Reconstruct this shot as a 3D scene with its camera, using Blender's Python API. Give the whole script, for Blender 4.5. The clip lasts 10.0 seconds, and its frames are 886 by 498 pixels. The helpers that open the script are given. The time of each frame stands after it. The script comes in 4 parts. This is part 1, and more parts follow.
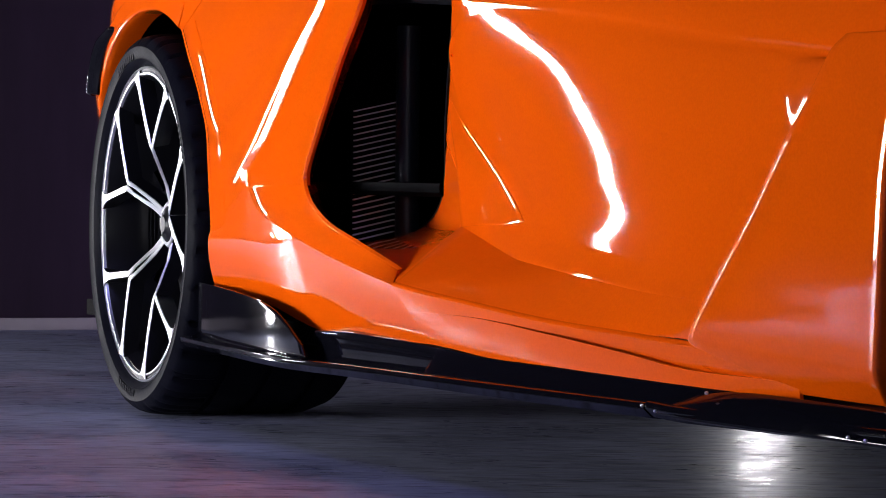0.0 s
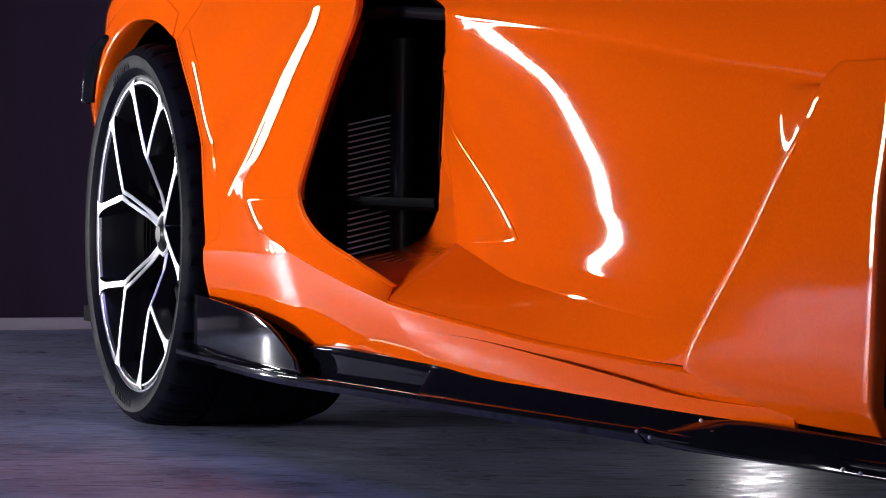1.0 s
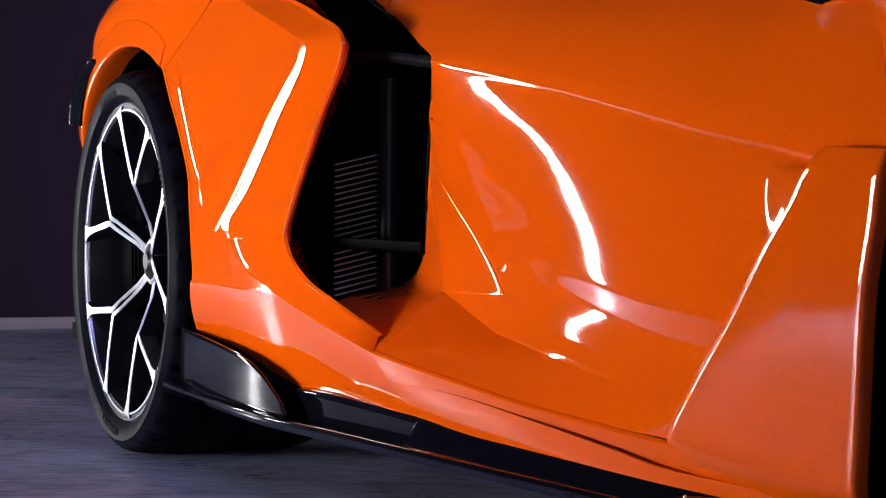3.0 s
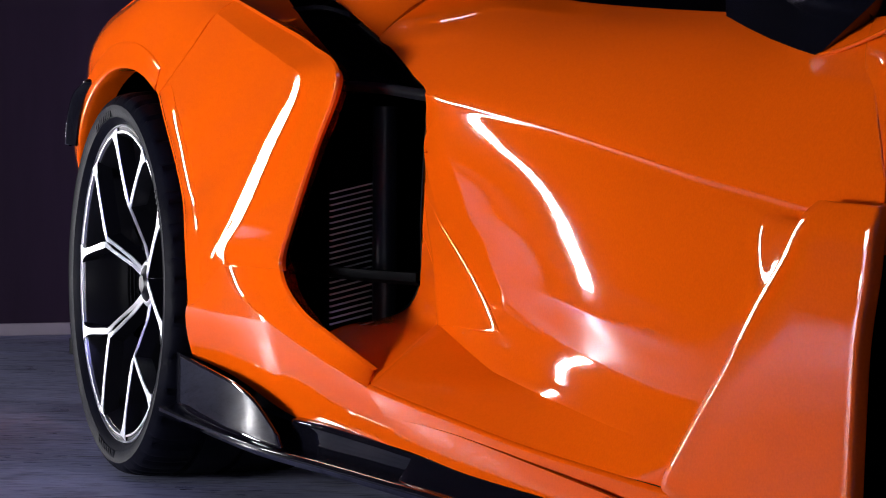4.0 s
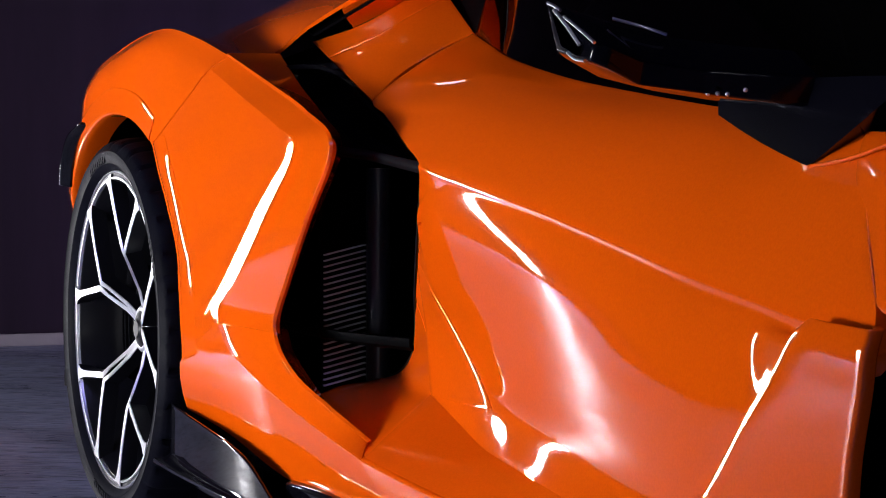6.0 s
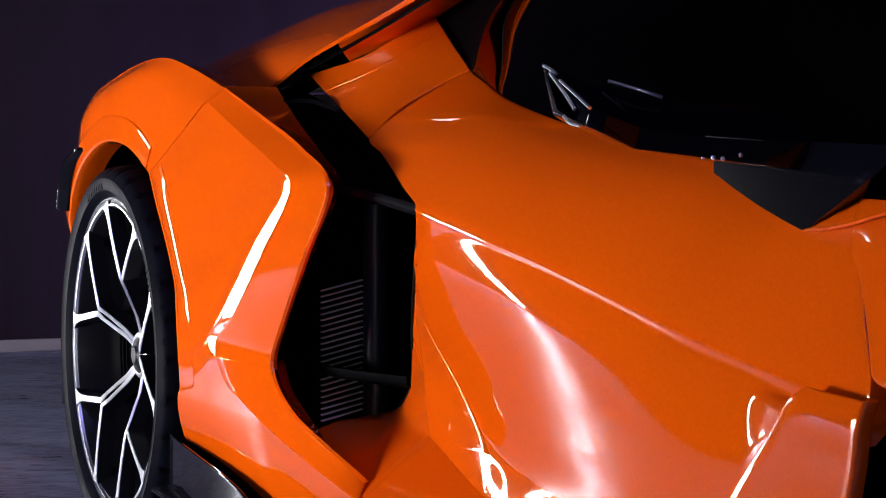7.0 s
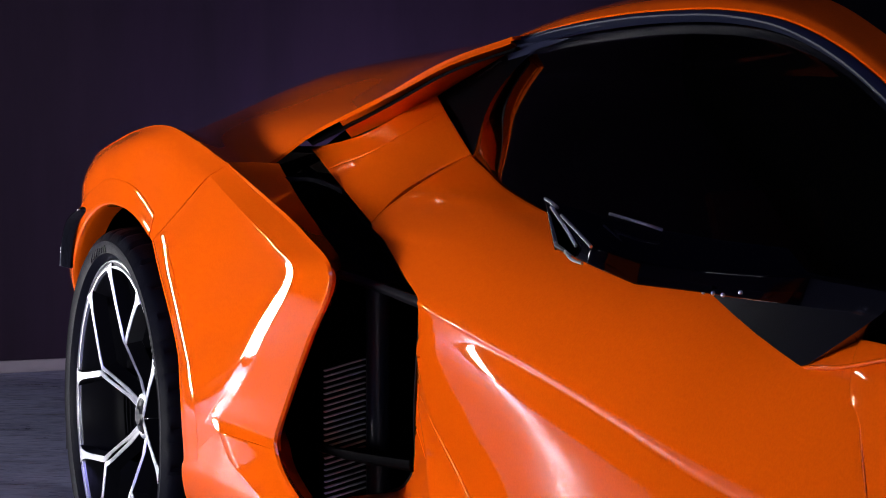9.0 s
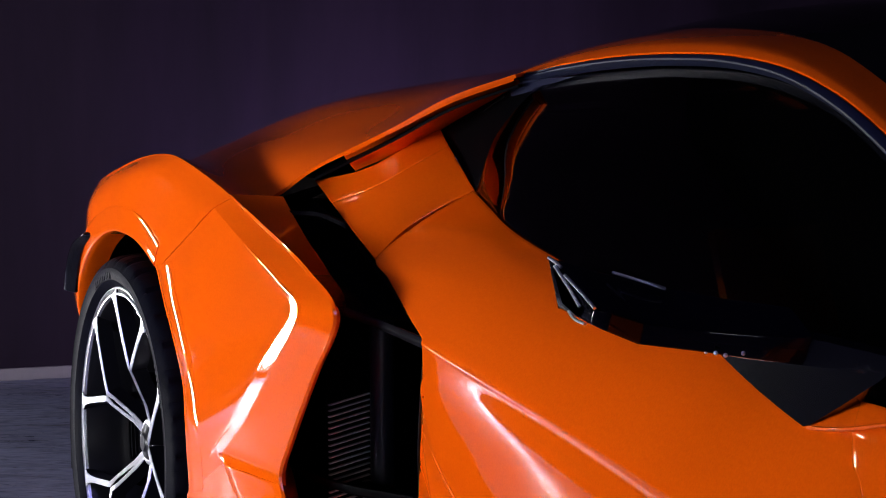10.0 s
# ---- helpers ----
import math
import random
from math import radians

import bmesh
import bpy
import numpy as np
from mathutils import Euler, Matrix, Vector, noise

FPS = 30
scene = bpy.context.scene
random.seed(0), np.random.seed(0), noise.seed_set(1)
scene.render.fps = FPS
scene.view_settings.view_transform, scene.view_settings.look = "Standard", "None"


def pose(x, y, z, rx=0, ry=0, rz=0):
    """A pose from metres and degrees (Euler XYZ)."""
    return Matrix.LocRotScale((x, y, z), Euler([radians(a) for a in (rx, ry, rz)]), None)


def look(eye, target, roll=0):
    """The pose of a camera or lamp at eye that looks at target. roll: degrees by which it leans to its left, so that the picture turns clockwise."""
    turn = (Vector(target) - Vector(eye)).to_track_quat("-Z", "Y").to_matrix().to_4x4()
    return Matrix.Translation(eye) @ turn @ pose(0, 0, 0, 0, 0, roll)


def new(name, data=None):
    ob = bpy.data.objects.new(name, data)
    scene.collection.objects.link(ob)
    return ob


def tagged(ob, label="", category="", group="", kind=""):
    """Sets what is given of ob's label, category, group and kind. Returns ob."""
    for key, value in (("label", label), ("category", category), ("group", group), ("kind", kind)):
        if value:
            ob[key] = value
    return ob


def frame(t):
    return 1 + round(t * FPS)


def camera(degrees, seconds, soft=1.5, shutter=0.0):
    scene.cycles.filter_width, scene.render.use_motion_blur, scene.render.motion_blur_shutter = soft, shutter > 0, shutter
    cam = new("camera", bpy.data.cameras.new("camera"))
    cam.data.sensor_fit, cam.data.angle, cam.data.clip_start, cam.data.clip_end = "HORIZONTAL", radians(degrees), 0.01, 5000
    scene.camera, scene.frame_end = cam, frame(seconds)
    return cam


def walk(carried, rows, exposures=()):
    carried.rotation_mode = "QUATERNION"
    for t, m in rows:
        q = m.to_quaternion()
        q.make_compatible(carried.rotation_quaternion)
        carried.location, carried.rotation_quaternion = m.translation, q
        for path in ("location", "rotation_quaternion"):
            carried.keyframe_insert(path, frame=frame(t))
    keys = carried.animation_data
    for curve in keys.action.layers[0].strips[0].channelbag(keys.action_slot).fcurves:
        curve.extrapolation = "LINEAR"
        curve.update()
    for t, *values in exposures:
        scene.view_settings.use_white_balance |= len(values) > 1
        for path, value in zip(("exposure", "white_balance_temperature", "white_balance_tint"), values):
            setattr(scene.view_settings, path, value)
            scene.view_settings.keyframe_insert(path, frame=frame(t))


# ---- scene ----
cam = camera(20.7, 10.0, 1.0)
PATH = [
    (0, (4.419, -1.272, 0.353), (2.58, -0.486, 0.342), 0.6),
    (0.5, (4.412, -1.263, 0.376), (2.572, -0.478, 0.359), 0.5),
    (1, (4.405, -1.254, 0.397), (2.565, -0.47, 0.374), 0.4),
    (1.5, (4.404, -1.252, 0.421), (2.564, -0.466, 0.392), 0.4),
    (2, (4.397, -1.242, 0.449), (2.557, -0.457, 0.414), 0.4),
    (2.5, (4.397, -1.241, 0.479), (2.558, -0.454, 0.436), 0.4),
    (4, (4.39, -1.226, 0.577), (2.552, -0.439, 0.515), 0.3),
    (4.5, (4.39, -1.225, 0.609), (2.553, -0.437, 0.542), 0.2),
    (5, (4.39, -1.224, 0.648), (2.554, -0.435, 0.572), 0.1),
    (5.5, (4.389, -1.222, 0.682), (2.553, -0.433, 0.601), 0.2),
    (7, (4.397, -1.226, 0.806), (2.563, -0.434, 0.702), 0.1),
    (7.5, (4.399, -1.227, 0.849), (2.566, -0.435, 0.739), 0.1),
    (8, (4.405, -1.231, 0.894), (2.572, -0.439, 0.778), 0.0),
    (8.5, (4.409, -1.236, 0.938), (2.577, -0.444, 0.816), -0.1),
    (9, (4.409, -1.234, 0.977), (2.577, -0.443, 0.849), -0.1),
    (9.5, (4.412, -1.236, 1.017), (2.58, -0.446, 0.882), -0.2),
    (10, (4.417, -1.239, 1.057), (2.584, -0.45, 0.916), -0.2),
]
walk(cam, [(t, look(eye, target, roll)) for t, eye, target, roll in PATH])

# ---- world and light ----
world = bpy.data.worlds.new("studio_world")
scene.world = world
world.use_nodes = True
world.node_tree.nodes["Background"].inputs[0].default_value = (0.010, 0.008, 0.013, 1)
world.node_tree.nodes["Background"].inputs[1].default_value = 0.3
FLOOR = 0.010      # level of the concrete
MID = 1.0          # the car's centre line in y


# ---- materials ----
def material(name, color, rough=0.5, metal=0.0, coat=0.0, spec=0.5):
    m = bpy.data.materials.new(name)
    m.use_nodes = True
    p = m.node_tree.nodes["Principled BSDF"]
    p.inputs["Base Color"].default_value = (*color, 1)
    p.inputs["Roughness"].default_value = rough
    p.inputs["Metallic"].default_value = metal
    p.inputs["Coat Weight"].default_value = coat
    p.inputs["Coat Roughness"].default_value = 0.025
    p.inputs["Specular IOR Level"].default_value = spec
    return m


def vary(m, colors, scale=(4, 4, 4), detail=6, rough=None, bump=0.0, bump_scale=60.0, stops=(0.3, 0.7)):
    """Noise in object space drives colour, roughness and a fine relief."""
    t = m.node_tree
    p = t.nodes["Principled BSDF"]
    co = t.nodes.new("ShaderNodeTexCoord")
    mp = t.nodes.new("ShaderNodeMapping")
    mp.inputs["Scale"].default_value = scale
    t.links.new(co.outputs["Object"], mp.inputs[0])
    nz = t.nodes.new("ShaderNodeTexNoise")
    nz.inputs["Scale"].default_value = 1.0
    nz.inputs["Detail"].default_value = detail
    nz.inputs["Roughness"].default_value = 0.6
    t.links.new(mp.outputs[0], nz.inputs["Vector"])
    if colors:
        rp = t.nodes.new("ShaderNodeValToRGB")
        rp.color_ramp.elements[0].position, rp.color_ramp.elements[1].position = stops
        rp.color_ramp.elements[0].color, rp.color_ramp.elements[1].color = (*colors[0], 1), (*colors[1], 1)
        t.links.new(nz.outputs["Fac"], rp.inputs[0])
        t.links.new(rp.outputs[0], p.inputs["Base Color"])
    if rough:
        mr = t.nodes.new("ShaderNodeMapRange")
        mr.inputs["To Min"].default_value, mr.inputs["To Max"].default_value = rough
        mr.inputs["From Min"].default_value, mr.inputs["From Max"].default_value = 0.3, 0.7
        t.links.new(nz.outputs["Fac"], mr.inputs["Value"])
        t.links.new(mr.outputs[0], p.inputs["Roughness"])
    if bump:
        n2 = t.nodes.new("ShaderNodeTexNoise")
        n2.inputs["Scale"].default_value = bump_scale
        n2.inputs["Detail"].default_value = 4
        t.links.new(co.outputs["Object"], n2.inputs["Vector"])
        bp = t.nodes.new("ShaderNodeBump")
        bp.inputs["Strength"].default_value = bump
        bp.inputs["Distance"].default_value = 0.004
        t.links.new(n2.outputs["Fac"], bp.inputs["Height"])
        t.links.new(bp.outputs[0], p.inputs["Normal"])
    return m


def glow(name, color, strength):
    m = bpy.data.materials.new(name)
    m.use_nodes = True
    t = m.node_tree
    t.nodes.clear()
    e, o = t.nodes.new("ShaderNodeEmission"), t.nodes.new("ShaderNodeOutputMaterial")
    e.inputs[0].default_value, e.inputs[1].default_value = (*color, 1), strength
    t.links.new(e.outputs[0], o.inputs[0])
    return m


def concrete():
    """Grey power-floated concrete: clouds, long dark scuffs and a few specks."""
    m = vary(material("worn_concrete", (0.2, 0.2, 0.21), 0.3, 0, 0, 0.25), [(0.165, 0.178, 0.262), (0.37, 0.39, 0.56)], (2.2, 2.8, 1), 12, (0.28, 0.50), 0.35, 22)
    t = m.node_tree
    p = t.nodes["Principled BSDF"]
    base = p.inputs["Base Color"].links[0].from_socket
    co = t.nodes.new("ShaderNodeTexCoord")
    for scale, lo, hi, dark in (((1.6, 7.0, 1), 0.54, 0.72, 0.50), ((6.0, 22.0, 1), 0.53, 0.68, 0.35), ((13.0, 46.0, 1), 0.54, 0.64, 0.40), ((26.0, 34.0, 1), 0.66, 0.69, 0.12)):
        mp = t.nodes.new("ShaderNodeMapping")
        mp.vector_type = "TEXTURE"
        mp.inputs["Scale"].default_value = [1 / q for q in scale]
        mp.inputs["Rotation"].default_value = (0, 0, radians(60 + 9 * scale[0] % 14))
        t.links.new(co.outputs["Object"], mp.inputs[0])
        nz = t.nodes.new("ShaderNodeTexNoise")
        nz.inputs["Scale"].default_value = 1.0
        nz.inputs["Detail"].default_value = 7
        nz.inputs["Roughness"].default_value = 0.65
        t.links.new(mp.outputs[0], nz.inputs["Vector"])
        mr = t.nodes.new("ShaderNodeMapRange")
        mr.inputs["From Min"].default_value, mr.inputs["From Max"].default_value = lo, hi
        mr.inputs["To Min"].default_value, mr.inputs["To Max"].default_value = 1.0, dark
        t.links.new(nz.outputs["Fac"], mr.inputs["Value"])
        mx = t.nodes.new("ShaderNodeVectorMath")
        mx.operation = "SCALE"
        t.links.new(base, mx.inputs[0])
        t.links.new(mr.outputs[0], mx.inputs["Scale"])
        base = mx.outputs[0]
    t.links.new(base, p.inputs["Base Color"])
    mp, nz, bp = (t.nodes.new(n) for n in ("ShaderNodeMapping", "ShaderNodeTexNoise", "ShaderNodeBump"))
    mp.vector_type = "TEXTURE"
    mp.inputs["Scale"].default_value = (1 / 18, 1 / 46, 1)
    mp.inputs["Rotation"].default_value = (0, 0, radians(68))
    nz.inputs["Scale"].default_value, nz.inputs["Detail"].default_value = 1.0, 8
    bp.inputs["Strength"].default_value, bp.inputs["Distance"].default_value = 0.8, 0.002
    t.links.new(co.outputs["Object"], mp.inputs[0])
    t.links.new(mp.outputs[0], nz.inputs["Vector"])
    t.links.new(nz.outputs["Fac"], bp.inputs["Height"])
    streak, add = t.nodes.new("ShaderNodeMapRange"), t.nodes.new("ShaderNodeMath")
    streak.inputs["From Min"].default_value, streak.inputs["From Max"].default_value = 0.35, 0.65
    streak.inputs["To Min"].default_value, streak.inputs["To Max"].default_value = -0.10, 0.16
    t.links.new(nz.outputs["Fac"], streak.inputs["Value"])
    t.links.new(p.inputs["Roughness"].links[0].from_socket, add.inputs[0])
    t.links.new(streak.outputs[0], add.inputs[1])
    t.links.new(add.outputs[0], p.inputs["Roughness"])
    t.links.new(p.inputs["Normal"].links[0].from_socket, bp.inputs["Normal"])
    t.links.new(bp.outputs[0], p.inputs["Normal"])
    return m


PAINT = vary(material("orange_pearl_paint", (0.80, 0.10, 0.002), 0.5, 0.0, 1.0, 0.0), [(0.77, 0.092, 0.0015), (0.83, 0.104, 0.002)], (300, 300, 300), 2)
def orange_peel(m):
    """The faint waviness of sprayed lacquer, in the clear coat alone."""
    t = m.node_tree
    co, nz, bp = (t.nodes.new(n) for n in ("ShaderNodeTexCoord", "ShaderNodeTexNoise", "ShaderNodeBump"))
    nz.inputs["Scale"].default_value = 150
    nz.inputs["Detail"].default_value = 1
    bp.inputs["Distance"].default_value = 6e-6
    t.links.new(co.outputs["Object"], nz.inputs["Vector"])
    t.links.new(nz.outputs["Fac"], bp.inputs["Height"])
    t.links.new(bp.outputs[0], t.nodes["Principled BSDF"].inputs["Coat Normal"])


orange_peel(PAINT)
GLOSS = material("black_gloss_plastic", (0.004, 0.004, 0.005), 0.06)
DARK = vary(material("black_satin_plastic", (0.0012, 0.0012, 0.0016), 0.6, 0, 0, 0.02), None, rough=(0.38, 0.55), bump=0.15, bump_scale=400)
RUBBER = vary(material("tyre_rubber", (0.02, 0.02, 0.022), 0.6, 0, 0, 0.045), [(0.002, 0.002, 0.004), (0.0045, 0.005, 0.010)], (9, 9, 9), 5, (0.42, 0.60), 0.12, 300)
SILVER = material("diamond_cut_alloy", (0.88, 0.88, 0.93), 0.32, 1.0)
SKIRT = material("black_lacquered_carbon", (0.003, 0.003, 0.005), 0.05)
SKIRT.node_tree.nodes["Principled BSDF"].inputs["IOR"].default_value = 1.32
ALLOY = material("black_alloy", (0.005, 0.005, 0.007), 0.30, 0.0, 0.0, 0.2)
STEEL = vary(material("brake_steel", (0.10, 0.10, 0.105), 0.4, 0.9), [(0.06, 0.06, 0.065), (0.14, 0.14, 0.145)], (40, 40, 40), 4, (0.3, 0.5))
GLASS = material("privacy_glass", (0.15, 0.15, 0.16), 0.0)
GLASS.node_tree.nodes["Principled BSDF"].inputs["Transmission Weight"].default_value = 1.0
TRIM = material("satin_window_trim", (0.008, 0.010, 0.026), 0.45, 0.0, 0.0, 0.12)
SHELL = material("black_mirror_lacquer", (0.003, 0.003, 0.005), 0.08)
SHELL.node_tree.nodes["Principled BSDF"].inputs["IOR"].default_value = 1.22
PLATE = material("grey_satin_plate", (0.22, 0.24, 0.33), 0.40, 0.0)
FIN = material("radiator_aluminium", (0.75, 0.76, 0.82), 0.5)
PILLAR = material("grey_duct_plastic", (0.020, 0.022, 0.036), 0.38, 0, 0, 0.4)
CARBON = vary(material("carbon_fibre", (0.02, 0.02, 0.023), 0.4, 0, 0.0, 0.05), [(0.002, 0.002, 0.003), (0.009, 0.009, 0.011)], (260, 60, 260), 1)
CONCRETE = concrete()
WALL = vary(material("dark_studio_paint", (0.04, 0.027, 0.042), 0.8, 0, 0, 0.2), [(0.013, 0.0075, 0.016), (0.027, 0.0145, 0.033)], (0.4, 3.0, 0.5), 6, None, 0.1, 40)
BASE = vary(material("pale_baseboard_paint", (0.42, 0.36, 0.38), 0.55), [(0.26, 0.23, 0.26), (0.34, 0.30, 0.33)], (3, 3, 3), 4)
CEIL = material("black_ceiling_paint", (0.008, 0.0075, 0.009), 0.95, 0, 0, 0.1)
DRAPE = vary(material("black_studio_drape", (0.010, 0.008, 0.011), 0.95, 0, 0, 0.1), [(0.007, 0.006, 0.008), (0.013, 0.010, 0.014)], (0.6, 0.6, 0.3), 4)
TUBE = glow("tube_glow", (0.97, 0.95, 1.0), 120.0)
SOFT = glow("softbox_glow", (0.95, 0.94, 1.0), 53.0)
VIOLET_FILL = glow("violet_fill_glow", (0.36, 0.34, 1.0), 5.0)
WALL_FILL = glow("wall_fill_glow", (0.62, 0.48, 0.95), 24.0)
LAMP = glow("front_lamp_glow", (0.93, 0.93, 1.0), 30.0)
CASE = material("lamp_housing", (0.03, 0.03, 0.03), 0.5)


# ---- mesh helpers ----
def part(name, bm, mat, parent=None, label="", smooth=35):
    """Links a bmesh as one mesh object, with edges sharper than smooth degrees kept sharp."""
    bm.normal_update()
    for e in bm.edges:
        if len(e.link_faces) == 2 and e.calc_face_angle(0) > radians(smooth):
            e.smooth = False
    for f in bm.faces:
        f.smooth = True
    me = bpy.data.meshes.new(name)
    bm.to_mesh(me)
    bm.free()
    me.materials.append(mat)
    ob = new(name, me)
    if parent:
        ob.parent = parent
    if label:
        ob["label"] = label
    return ob


def spline(P, n):
    """n points along the curve through P, evenly by P's index (centripetal tangents)."""
    P = np.asarray(P, float)
    if len(P) == 2:
        s = np.linspace(0, 1, n)[:, None]
        return P[0] * (1 - s) + P[1] * s
    Q = np.vstack([2 * P[0] - P[1], P, 2 * P[-1] - P[-2]])
    K = np.maximum(np.linalg.norm(np.diff(Q, axis=0), axis=1), 1e-6) ** 0.5
    out = []
    for s in np.linspace(0, len(P) - 1, n):
        i = min(int(s), len(P) - 2)
        u = s - i
        a, b, c, d = Q[i:i + 4]
        p, q, r = K[i:i + 3]
        m = ((b - a) / p - (c - a) / (p + q) + (c - b) / q) * q
        k = ((c - b) / q - (d - b) / (q + r) + (d - c) / r) * q
        out.append((2 * u ** 3 - 3 * u * u + 1) * b + (u ** 3 - 2 * u * u + u) * m + (3 * u * u - 2 * u ** 3) * c + (u ** 3 - u * u) * k)
    return np.array(out)


def sheet(rows, nu, nv):
    """Points of the surface through the rows of control points: nv rows of nu."""
    across = np.array([spline(r, nu) for r in rows])
    return np.stack([spline(across[:, i], nv) for i in range(nu)], axis=1)


def normals(G, out):
    N = np.cross(np.gradient(G, axis=1), np.gradient(G, axis=0))
    N /= np.maximum(np.linalg.norm(N, axis=2, keepdims=True), 1e-9)
    return -N if (N.reshape(-1, 3) @ np.array(out, float)).mean() < 0 else N


def padded(G, N, r, thick):
    """Adds a rounded border of radius r all round a grid, and the turned-in edge behind it."""
    for axis in (0, 1):
        for end in (0, -1):
            H, M = (G, N) if axis == 0 else (G.swapaxes(0, 1), N.swapaxes(0, 1))
            e = H[end] - H[1 if end == 0 else -2]
            n = M[end]
            t = e - n * (e * n).sum(1, keepdims=True)
            t /= np.maximum(np.linalg.norm(t, axis=1, keepdims=True), 1e-9)
            rings = [H[end] + t * r * math.sin(a) - n * r * (1 - math.cos(a)) for a in (0.5, 1.05, math.pi / 2)]
            rings.append(H[end] + t * r - n * thick)
            R = np.array(rings if end else rings[::-1])
            H = np.concatenate([H, R] if end else [R, H])
            M = np.concatenate([M, [n] * 4] if end else [[n] * 4, M])
            G, N = (H, M) if axis == 0 else (H.swapaxes(0, 1), M.swapaxes(0, 1))
    return G


def shell(bm, G, thick, out, r=0.0):
    """A solid sheet of the given thickness from a grid of points; its face looks towards out."""
    N = normals(G, out)
    back = G - N * thick
    F = padded(G, N, r, thick) if r else None
    grids = [F if r else G, back]
    for k, P in enumerate(grids):
        up = normals(P, out)
        flip = (np.cross(np.gradient(P, axis=1), np.gradient(P, axis=0)).reshape(-1, 3) @ np.array(out, float)).mean() < 0
        V = [[bm.verts.new(p) for p in row] for row in P]
        grids[k] = V
        for j in range(len(V) - 1):
            for i in range(len(V[0]) - 1):
                q = (V[j][i], V[j][i + 1], V[j + 1][i + 1], V[j + 1][i])
                bm.faces.new(q if (not flip) == (k == 0) else q[::-1])

    def loop(V):
        return V[0][:-1] + [row[-1] for row in V[:-1]] + V[-1][:0:-1] + [row[0] for row in V[:0:-1]]
    A, B = loop(grids[0]), loop(grids[1])
    if len(A) == len(B):
        for i in range(len(A)):
            j = (i + 1) % len(A)
            bm.faces.new((A[i], A[j], B[j], B[i]))
        bmesh.ops.recalc_face_normals(bm, faces=bm.faces[:])


def mirrored(G):
    H = np.array(G)
    H[..., 1] = 2 * MID - H[..., 1]
    return H


def panel(name, rows, mat, parent, nu=30, nv=30, thick=0.012, out=(0, -1, 0.2), label="", bevel=0.0025, both=True):
    """A body panel through rows of control points, and its twin on the car's other side."""
    bm = bmesh.new()
    shell(bm, sheet(rows, nu, nv), thick, out, min(bevel, thick * 0.8))
    ob = part(name, bm, mat, parent, label)
    if both:
        bm = bmesh.new()
        shell(bm, mirrored(sheet(rows, max(8, nu // 2), max(6, nv // 2))), thick, (out[0], -out[1], out[2]))
        part(name, bm, mat, parent, label)
    return ob


def box(bm, lo, hi, m=None):
    v = [bm.verts.new((x, y, z)) for x in (lo[0], hi[0]) for y in (lo[1], hi[1]) for z in (lo[2], hi[2])]
    for f in ((0, 1, 3, 2), (4, 6, 7, 5), (0, 4, 5, 1), (2, 3, 7, 6), (0, 2, 6, 4), (1, 5, 7, 3)):
        bm.faces.new([v[i] for i in f])
    if m:
        bmesh.ops.transform(bm, matrix=m, verts=v)
    return v


def boxed(name, lo, hi, mat, parent=None, label="", bevel=0.0):
    bm = bmesh.new()
    box(bm, lo, hi)
    if bevel:
        bmesh.ops.bevel(bm, geom=bm.edges[:], offset=bevel, segments=2, affect="EDGES", profile=0.5)
    return part(name, bm, mat, parent, label)


def lathe(bm, profile, n=96, a0=0.0, a1=360.0, closed=False):
    """Turns (radius, y) round the y axis."""
    full = abs(a1 - a0) > 359.9
    m = n if full else n + 1
    R = []
    for i in range(m):
        a = radians(a0 + (a1 - a0) * i / n)
        R.append([bm.verts.new((r * math.cos(a), y, r * math.sin(a))) for r, y in profile])
    k = len(profile)
    for i in range(n):
        A, B = R[i], R[(i + 1) % m]
        for j in range(k if closed else k - 1):
            bm.faces.new((A[j], A[(j + 1) % k], B[(j + 1) % k], B[j]))
    return R


def sweep(bm, path, section, up=(0, 0, 1)):
    """A closed section (a, b) swept along a path; a runs sideways, b along up. Sections may be one for each path point."""
    path = np.asarray(path, float)
    T = np.gradient(path, axis=0)
    rings = []
    for i, p in enumerate(path):
        t = T[i] / np.linalg.norm(T[i])
        s = np.cross(t, up)
        s /= np.linalg.norm(s)
        u = np.cross(s, t)
        sec = section[i] if isinstance(section[0][0], (tuple, list)) else section
        rings.append([bm.verts.new(p + s * a + u * b) for a, b in sec])
    k = len(rings[0])
    for A, B in zip(rings, rings[1:]):
        for j in range(k):
            bm.faces.new((A[j], A[(j + 1) % k], B[(j + 1) % k], B[j]))
    bm.faces.new(rings[0][::-1])
    bm.faces.new(rings[-1])
    bmesh.ops.recalc_face_normals(bm, faces=bm.faces[:])


# ---- the studio ----
X0, X1, Y0, Y1, TOP = -3.9, 8.5, -5.0, 7.5, 4.2


